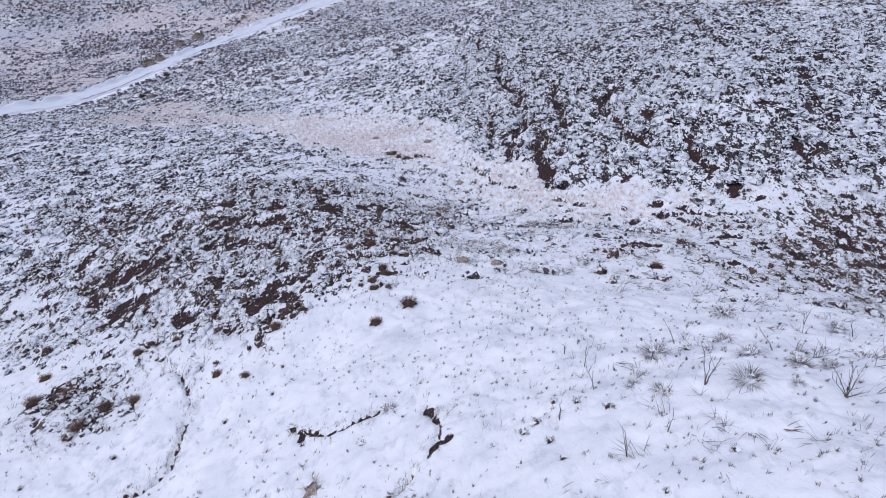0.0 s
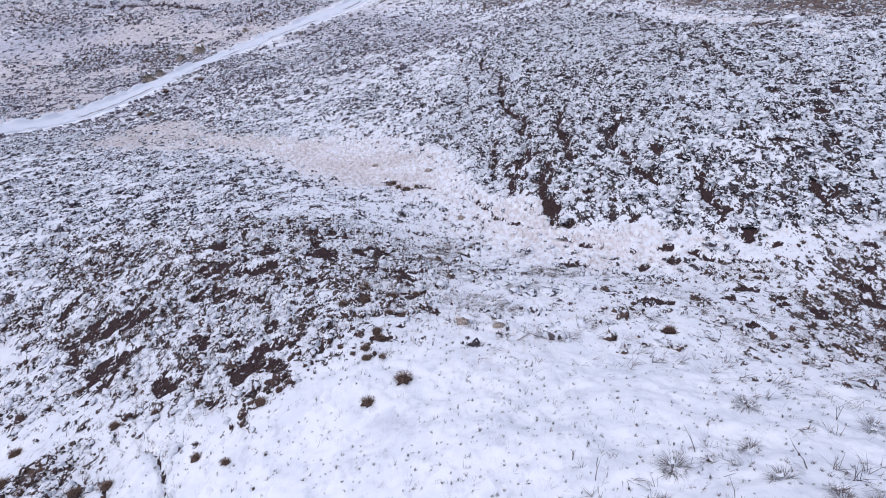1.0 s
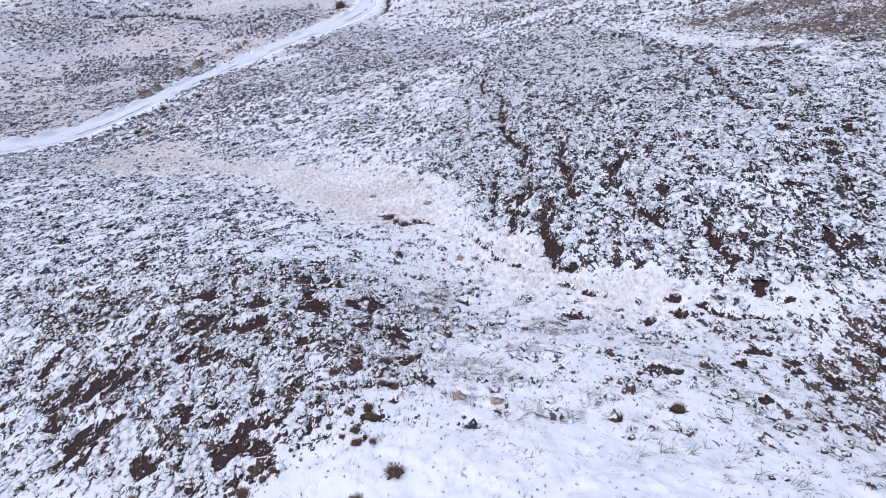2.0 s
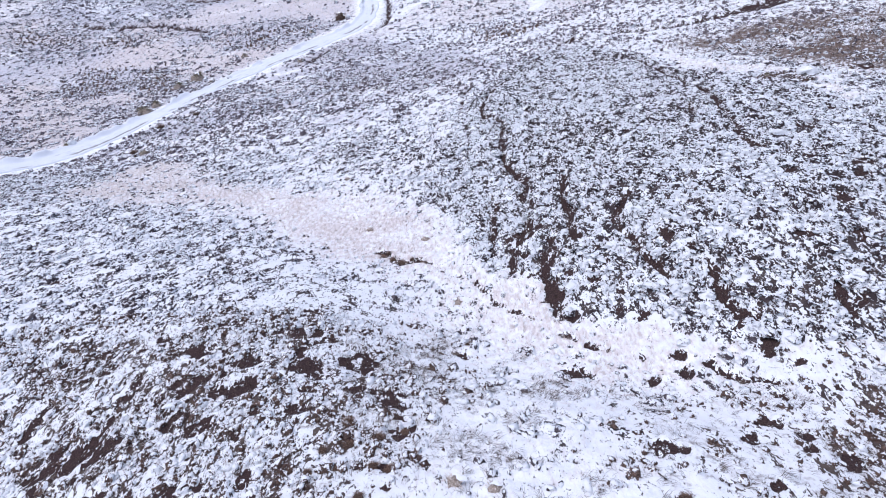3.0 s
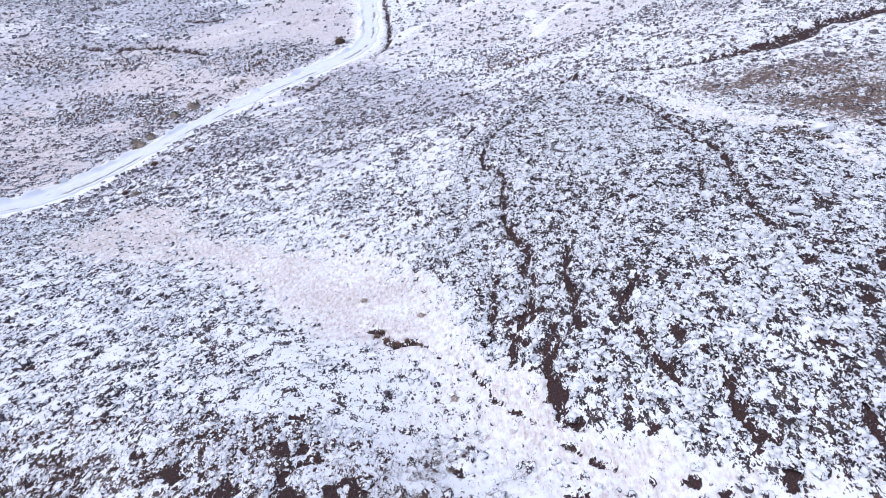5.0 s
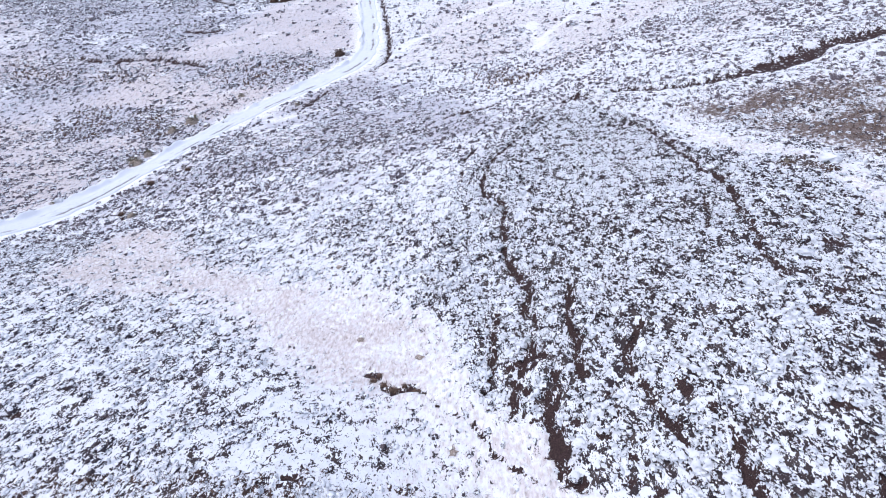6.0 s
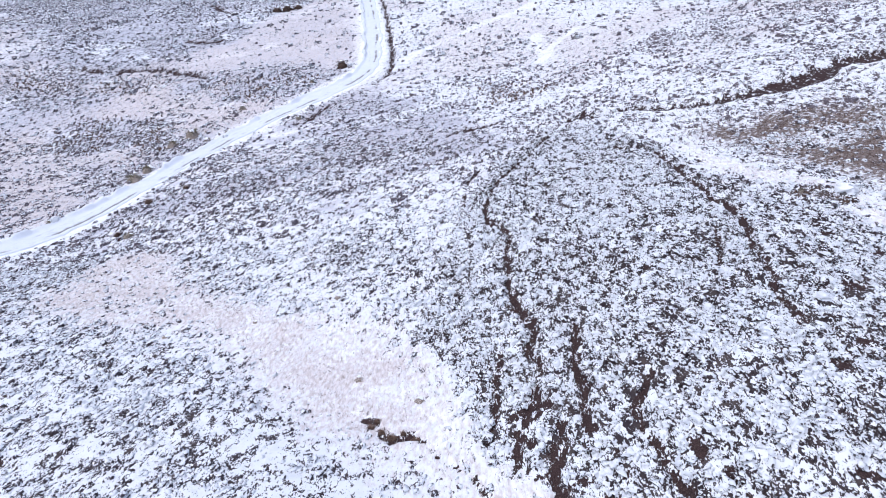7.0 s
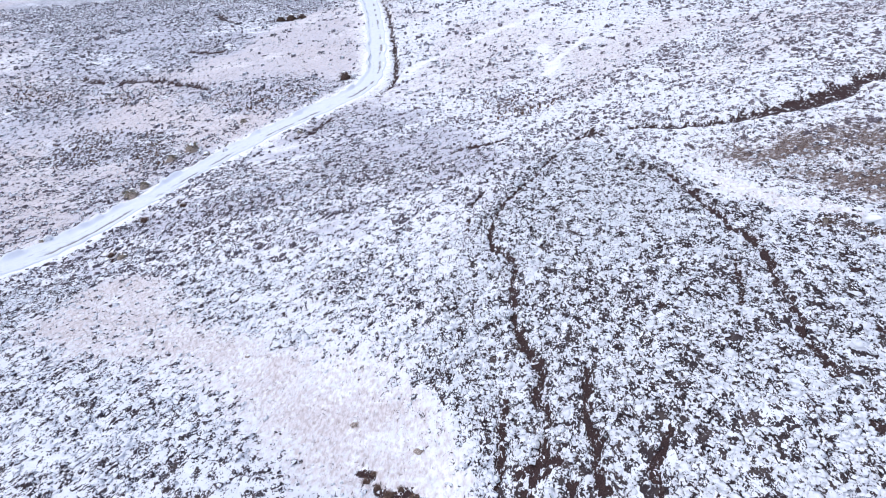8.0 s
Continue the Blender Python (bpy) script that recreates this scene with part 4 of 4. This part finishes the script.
make_grass("distant_grass", "distant straw-coloured grass on the moor", 13, 62, 170, 0.85, 6, 0.8, 0.04, 0.34, STRAW,
           lambda x, y, h, s: 0.7 * smooth(0.25, 0.7, s))


# ---- single plants and stones ----
def ground_at(x, y):
    heath, straw, _, depth = cover(np.array([x]), np.array([y]))
    return float(relief(np.array([x]), np.array([y]), heath, straw, depth)[0])


def dome_form(rng, segs, rings, jag):
    verts, tris = [], []
    lobes = 1 + jag * rng.standard_normal(segs)
    for k in range(rings):
        u = k / rings * math.pi / 2
        for j in range(segs):
            a = 2 * math.pi * (j + 0.5 * (k % 2)) / segs
            r = 0.5 * math.cos(u) * lobes[j] * (1 + 0.4 * jag * rng.standard_normal())
            verts.append((r * math.cos(a), r * math.sin(a), math.sin(u) * (1 + 0.4 * jag * rng.standard_normal()) - 0.1 * (k == 0)))
    verts.append((0, 0, 1.0))
    for k in range(rings - 1):
        for j in range(segs):
            a, b = k * segs + j, k * segs + (j + 1) % segs
            tris += [(a, b, b + segs), (a, b + segs, a + segs)]
    tris += [((rings - 1) * segs + j, (rings - 1) * segs + (j + 1) % segs, rings * segs) for j in range(segs)]
    return np.array(verts), np.array(tris)


def snow_pads(rng, count, spread, top, size):
    """Flat uneven pads of snow lying on a mound."""
    verts, tris = [], []
    for _ in range(count):
        a, r = rng.uniform(0, 2 * math.pi), spread * math.sqrt(rng.uniform())
        cx, cy, w = r * math.cos(a), r * math.sin(a), size * rng.uniform(0.6, 1.3)
        n = len(verts)
        for j in range(8):
            e = 2 * math.pi * j / 8
            q = w * (1 + 0.3 * rng.standard_normal())
            px, py = cx + q * math.cos(e), cy + 0.75 * q * math.sin(e)
            verts.append((px, py, top * math.sqrt(max(0.02, 1 - (math.hypot(px, py) / 0.56) ** 2)) + 0.01))
        verts.append((cx, cy, top * math.sqrt(max(0.05, 1 - (r / 0.56) ** 2)) + 0.12 * top + 0.03))
        tris += [(n + j, n + (j + 1) % 8, n + 8) for j in range(8)]
    return np.array(verts), np.array(tris)


def spray(rng, count, reach, rise, thick, steep=1.45):
    """Many thin blades springing from a mound."""
    verts, tris = [], []
    for _ in range(count):
        a, e = rng.uniform(0, 2 * math.pi), rng.uniform(0.17 * steep, steep)
        d = np.array([math.cos(a) * math.cos(e), math.sin(a) * math.cos(e), math.sin(e)])
        root = np.array([0.34 * math.cos(a) * rng.uniform(0, 1), 0.34 * math.sin(a) * rng.uniform(0, 1), rise * rng.uniform(0.1, 0.7)])
        size = reach * rng.uniform(0.6, 1.2)
        mid = root + d * size * 0.6
        tip = mid + np.array([d[0], d[1], d[2] * 0.2 - 0.35]) * size * 0.55
        side = np.array([-math.sin(a), math.cos(a), 0]) * thick
        n = len(verts)
        verts += [tuple(root - side), tuple(root + side), tuple(mid + side * 0.8), tuple(mid - side * 0.8), tuple(tip)]
        tris += [(n, n + 1, n + 2), (n, n + 2, n + 3), (n + 3, n + 2, n + 4)]
    return np.array(verts), np.array(tris)


def snow_material():
    m, nt, bsdf = material("lying_snow")
    nt.links.new(blend(nt, grain(nt, 0.6, 4.0), SNOW_A, SNOW_B), bsdf.inputs["Base Color"])
    bump(nt, bsdf, grain(nt, 0.08, 3.0), 0.4, 0.03)
    return m


def rough_material(name, a, b, size):
    m, nt, bsdf = material(name)
    nt.links.new(blend(nt, step(nt, grain(nt, size, 5.0), 0.35, 0.65), a, b), bsdf.inputs["Base Color"])
    bump(nt, bsdf, grain(nt, size * 0.5, 4.0), 0.7, size * 0.3)
    return m


SNOW = snow_material()
ROOTS = rough_material("matted_roots", (0.05, 0.034, 0.03), (0.11, 0.078, 0.062), 0.05)
HAY = rough_material("matted_straw", (0.24, 0.19, 0.16), (0.46, 0.40, 0.34), 0.05)
STONE = rough_material("gritstone", (0.16, 0.15, 0.14), (0.30, 0.28, 0.26), 0.12)
RUST = blade_material("rusty_bracken", (0.10, 0.072, 0.052), (0.23, 0.165, 0.12))
OLIVE = blade_material("olive_rush", (0.10, 0.09, 0.06), (0.28, 0.25, 0.17))


def tussock(name, seed, blades, mat, pads, tall, label, category, group, core=0.7, under=None, reach=0.22, blade=0.013):
    rng = np.random.default_rng(seed)
    root = tagged(new(name), label, category, group)
    v, t = dome_form(rng, 11, 4, 0.16)
    part("mound", mesh_of("mound", v * (core, core, tall * 0.6), t, under or ROOTS, None, True), root)
    v, t = spray(rng, blades, reach, tall, blade)
    tone = np.repeat(rng.uniform(0, 1, len(v) // 5), 5)
    part("foliage", mesh_of("foliage", v, t, mat, {"tone": tone}), root)
    for _ in range(pads):
        v, t = snow_pads(rng, 1, 0.26, tall * 0.85, 0.20)
        part("snow_pad", mesh_of("snow_pad", v, t, SNOW, None, True), root, "thin white snow lying on top")
    return root


def plant(kinds, places, seed, sink=0.02):
    """Set copies of the given kinds at x, y with a width."""
    rng = np.random.default_rng(seed)
    for i, (x, y, w) in enumerate(places):
        kind = kinds[i % len(kinds)]
        m = pose(x, y, ground_at(x, y) - sink, rng.uniform(-6, 6), rng.uniform(-6, 6), rng.uniform(0, 360)) @ Matrix.Diagonal((w, w, w * rng.uniform(0.8, 1.15), 1))
        if i < len(kinds):
            kind.matrix_basis = m
            kind.scale = m.to_scale()
        else:
            copy_thing(kind, m @ Matrix.Diagonal((*[1 / v for v in kind.scale], 1)))


sedge = [tussock("sedge_tussock", 100 + k, 480, BROWN, 0, 0.38, "dark brown sedge tussock standing out of the snow", "tussock", "sedge tussocks in the snow", 0.62, None, 0.20, 0.006) for k in range(4)]
plant(sedge, [(-10.7, 14.6, 0.5), (-10.2, 13.3, 0.6), (-9.4, 13.5, 0.6), (-8.4, 12.2, 0.62), (-8.1, 12.9, 0.45), (-7.36, 12.97, 0.48), (-5.32, 13.36, 0.36), (-4.46, 12.95, 0.34), (-8.15, 15.0, 0.42), (-4.1, 14.7, 0.5),
              (-1.35, 13.95, 0.46), (-0.57, 14.7, 0.62), (-7.1, 15.2, 0.38), (6.6, 17.3, 0.5),
              (1.3, 27.5, 0.5), (-3.1, 35.9, 0.6), (-2.5, 35.6, 0.5), (-2.0, 35.2, 0.65), (-1.5, 35.5, 0.45), (-0.9, 35.0, 0.6), (-2.8, 36.4, 0.4), (-9.5, 13.0, 0.35), (-8.5, 11.9, 0.42), (-2.3, 20.4, 0.6)], 21)
low_sedge = [tussock("sedge_tussock", 110 + k, 420, BROWN, 0, 0.38, "dark brown sedge tussock standing out of the snow", "tussock", "sedge tussocks in the snow", 0.62, None, 0.20, 0.006) for k in range(4)]
plant(low_sedge, [(-1.7, 16.3, 0.4), (-1.2, 15.8, 0.3), (-1.5, 17.2, 0.45), (-0.9, 18.3, 0.35), (-0.6, 20.1, 0.4), (-2.8, 19.1, 0.4), (-2.3, 18.3, 0.3), (-3.0, 18.2, 0.35), (-3.5, 18.3, 0.3), (-2.4, 16.5, 0.25), (-2.0, 16.1, 0.25), (-3.7, 15.0, 0.3),
                  (-2.1, 19.3, 0.5), (-1.3, 19.7, 0.5), (-1.3, 18.4, 0.45), (-0.8, 18.4, 0.4), (-1.4, 16.9, 0.45), (-1.6, 15.8, 0.4), (-31.6, 72.8, 1.3), (-28.2, 74.5, 1.0), (-31.8, 66.4, 1.1)], 28)
tuft = [tussock("heather_tuft", 120 + k, 60, SEDGE, 1, 0.26, "small dark heather tuft half buried in snow", "tuft", "small tufts in the snow", 0.4) for k in range(4)]
plant(tuft, [(-2.64, 10.42, 0.36), (-2.37, 10.02, 0.22), (0.13, 10.15, 0.38), (0.3, 9.45, 0.2), (-0.27, 8.24, 0.2), (-0.43, 7.9, 0.24), (1.18, 12.3, 0.22), (1.98, 10.6, 0.2), (2.28, 9.1, 0.24), (2.62, 8.96, 0.22),
             (1.94, 8.66, 0.32), (1.24, 8.43, 0.2), (1.7, 8.5, 0.27), (2.09, 8.16, 0.26), (2.16, 7.52, 0.2), (2.51, 7.53, 0.2), (2.83, 7.39, 0.19), (3.27, 6.49, 0.18), (3.06, 8.67, 0.27), (5.0, 10.6, 0.3)], 22)
plant([tussock("heather_tuft", 130 + k, 60, SEDGE, 1, 0.26, "small dark heather tuft half buried in snow", "tuft", "small tufts in the snow", 0.4) for k in range(3)],
      [(-3.5, 12.0, 0.24), (-6.96, 11.08, 0.26), (-7.26, 10.65, 0.2), (-8.64, 10.3, 0.26), (-6.0, 9.65, 0.2), (-4.27, 9.3, 0.26), (-9.2, 14.35, 0.3), (-4.53, 11.57, 0.28), (-1.12, 9.56, 0.25), (-2.4, 11.84, 0.18),
       (-3.48, 12.86, 0.2), (4.3, 7.0, 0.24), (0.88, 11.06, 0.17), (1.1, 9.27, 0.18)], 23)
straw_tuft = [tussock("straw_tussock", 140 + k, 60, STRAW, 1, 0.35, "pale straw grass tussock in thin snow", "tussock", "straw tussocks", 0.6, HAY) for k in range(2)]
plant(straw_tuft, [(-4.3, 39.8, 0.7), (-0.9, 37.6, 0.8), (0.9, 31.0, 0.7), (-7.0, 48.3, 0.7), (-17.2, 45.0, 0.6), (-12.0, 46.5, 0.6), (-1.9, 8.7, 0.6), (1.9, 17.6, 0.6), (0.9, 17.8, 0.75)], 24)
rush = [tussock("rush_clump", 150 + k, 190, OLIVE, 1, 0.5, "olive-brown rush clump beside the snowy track", "rush clump", "rush clumps by the track", 0.7, HAY) for k in range(2)]
plant(rush, [(-37.1, 80.9, 2.3), (-36.8, 83.6, 1.7), (-36.3, 96.4, 2.6), (-38.2, 94.0, 2.0), (-32.2, 105.6, 1.4), (-33.2, 93.6, 1.2), (-31.2, 95.6, 1.1), (-40.9, 70.2, 1.0), (-30.4, 65.8, 1.2), (-23.0, 112.0, 1.2), (-21.5, 96.6, 1.0), (21.6, 49.9, 0.7)], 25)
bracken = tussock("bracken_clump", 160, 160, RUST, 1, 0.45, "rust-brown dead bracken clump in thin snow", "bracken", "dead bracken clumps")
plant([bracken], [(-19.2, 117.8, 2.6), (-41.6, 162.4, 2.8), (-39.4, 162.9, 3.4), (-37.0, 163.4, 2.6)], 26)


def boulder(name, seed, x, y, w, tall, label):
    rng = np.random.default_rng(seed)
    root = tagged(new(name), label, "boulder")
    v, t = dome_form(rng, 13, 5, 0.10)
    part("stone", mesh_of("stone", v * (w, w * 0.8, tall), t, STONE, None, True), root)
    v, t = dome_form(rng, 17, 6, 0.13)
    v = v + 0.05 * rng.standard_normal(v.shape)
    part("snow_cap", mesh_of("snow_cap", v * (w * 1.06, w * 0.88, tall * 0.8) + (0, 0, tall * 0.32), t, SNOW, None, True), root, "thick rounded cap of white snow")
    root.matrix_basis = pose(x, y, ground_at(x, y) - 0.05, 0, 0, rng.uniform(0, 90))


boulder("boulder", 171, 23.9, 49.2, 1.25, 0.5, "rounded boulder buried under thick snow")
boulder("boulder", 173, -34.8, 84.3, 0.9, 0.6, "dark stone with a snow cap at the track edge")
boulder("boulder", 174, -30.9, 93.7, 0.8, 0.5, "dark stone with a snow cap at the track edge")
boulder("boulder", 175, -40.6, 70.7, 1.0, 0.6, "dark stone with a snow cap at the track edge")
boulder("boulder", 172, 11.75, 72.6, 0.7, 0.35, "snow-capped stone beside the peaty stream")


# ---- bare shrubs: thin stems standing in the snow ----
def stem_mesh(rng, points, thick):
    """A tapering, slightly crooked stem through the given points, with a few side twigs."""
    verts, tris = [], []

    def tube(line, r0):
        n, base = len(line), len(verts)
        for i, p in enumerate(line):
            r = r0 * (1 - 0.75 * i / (n - 1))
            for j in range(4):
                a = math.pi / 2 * j
                verts.append((p[0] + r * math.cos(a), p[1] + r * math.sin(a), p[2]))
        for i in range(n - 1):
            for j in range(4):
                a, b = base + i * 4 + j, base + i * 4 + (j + 1) % 4
                tris.extend([(a, b, b + 4), (a, b + 4, a + 4)])

    tube(points, thick)
    for i in range(2, len(points)):
        if rng.uniform() < 0.75:
            p = np.array(points[i])
            d = (p - np.array(points[i - 1])) * 1.2 + rng.normal(0, 0.05, 3)
            tube([tuple(p), tuple(p + d * 0.5), tuple(p + d + np.array([0, 0, 0.02]))], thick * 0.55)
    return np.array(verts), np.array(tris)


def shrub(seed, x, y, stems, tall, spread, heading, label):
    rng = np.random.default_rng(seed)
    root = tagged(new("bare_shrub"), label, "shrub", "bare shrubs in the snow")
    for _ in range(stems):
        a = radians(heading) + rng.normal(0, 0.5) if spread < 0 else rng.uniform(0, 2 * math.pi)
        lean, size, line = abs(spread) * rng.uniform(0.5, 1.2), tall * rng.uniform(0.6, 1.05), []
        for i in range(6):
            u = i / 5
            line.append((math.cos(a) * lean * size * u ** 1.2 + 0.005 * rng.standard_normal() * (i > 0), math.sin(a) * lean * size * u ** 1.2 + 0.005 * rng.standard_normal() * (i > 0), size * u * (1 - 0.15 * lean * u) - 0.03))
        v, t = stem_mesh(rng, line, 0.010)
        part("stem", mesh_of("stem", v, t, TWIG, {"tone": np.full(len(v), rng.uniform())}), root)
    root.matrix_basis = pose(x, y, ground_at(x, y))


shrub(201, 4.54, 8.7, 4, 0.72, 0.30, 0, "bare dark shrub with few upright stems in snow")
shrub(202, 6.31, 8.06, 8, 0.42, 0.75, 0, "bare shrub with a fan of thin stems in snow")
for k, (sx, sy, st, go) in enumerate([(4.85, 10.84, 0.55, 150), (3.01, 9.37, 0.55, 160), (3.05, 10.37, 0.42, 90), (6.32, 10.09, 0.5, 130), (8.77, 11.59, 0.55, 110), (2.29, 8.61, 0.25, 80), (2.79, 11.0, 0.3, 100), (3.64, 7.66, 0.3, 80), (3.0, 7.31, 0.4, 90), (8.1, 12.2, 0.4, 70)]):
    shrub(210 + k, sx, sy, 1 if k < 5 else 2, st, -0.8 if k < 4 else -0.35, go, "single bare twig leaning out of the snow")


def low_bush(seed, label):
    rng = np.random.default_rng(seed)
    root = tagged(new("heather_bush"), label, "bush", "low heather bushes in the snow")
    v, t = spray(rng, 170, 0.42, 0.12, 0.004, 0.75)
    part("brush", mesh_of("brush", v, t, TWIG, {"tone": np.repeat(rng.uniform(0, 0.9, len(v) // 5), 5)}), root)
    for _ in range(2):
        v, t = snow_pads(rng, 1, 0.2, 0.10, 0.09)
        part("snow_clot", mesh_of("snow_clot", v, t, SNOW, None, True), root, "small white clot of lodged snow")
    return root


plant([low_bush(230 + k, "low wind-bent heather bush with snow lodged in it") for k in range(3)],
      [(5.12, 8.56, 0.62), (5.68, 9.67, 0.5), (4.34, 10.4, 0.6), (3.92, 8.78, 0.42), (3.58, 9.14, 0.32), (6.23, 9.12, 0.5), (6.68, 9.04, 0.4), (8.62, 11.93, 0.6), (5.75, 10.83, 0.45), (6.5, 12.54, 0.55), (3.87, 9.53, 0.3), (5.77, 8.37, 0.25), (-0.66, 10.39, 0.35)], 27)
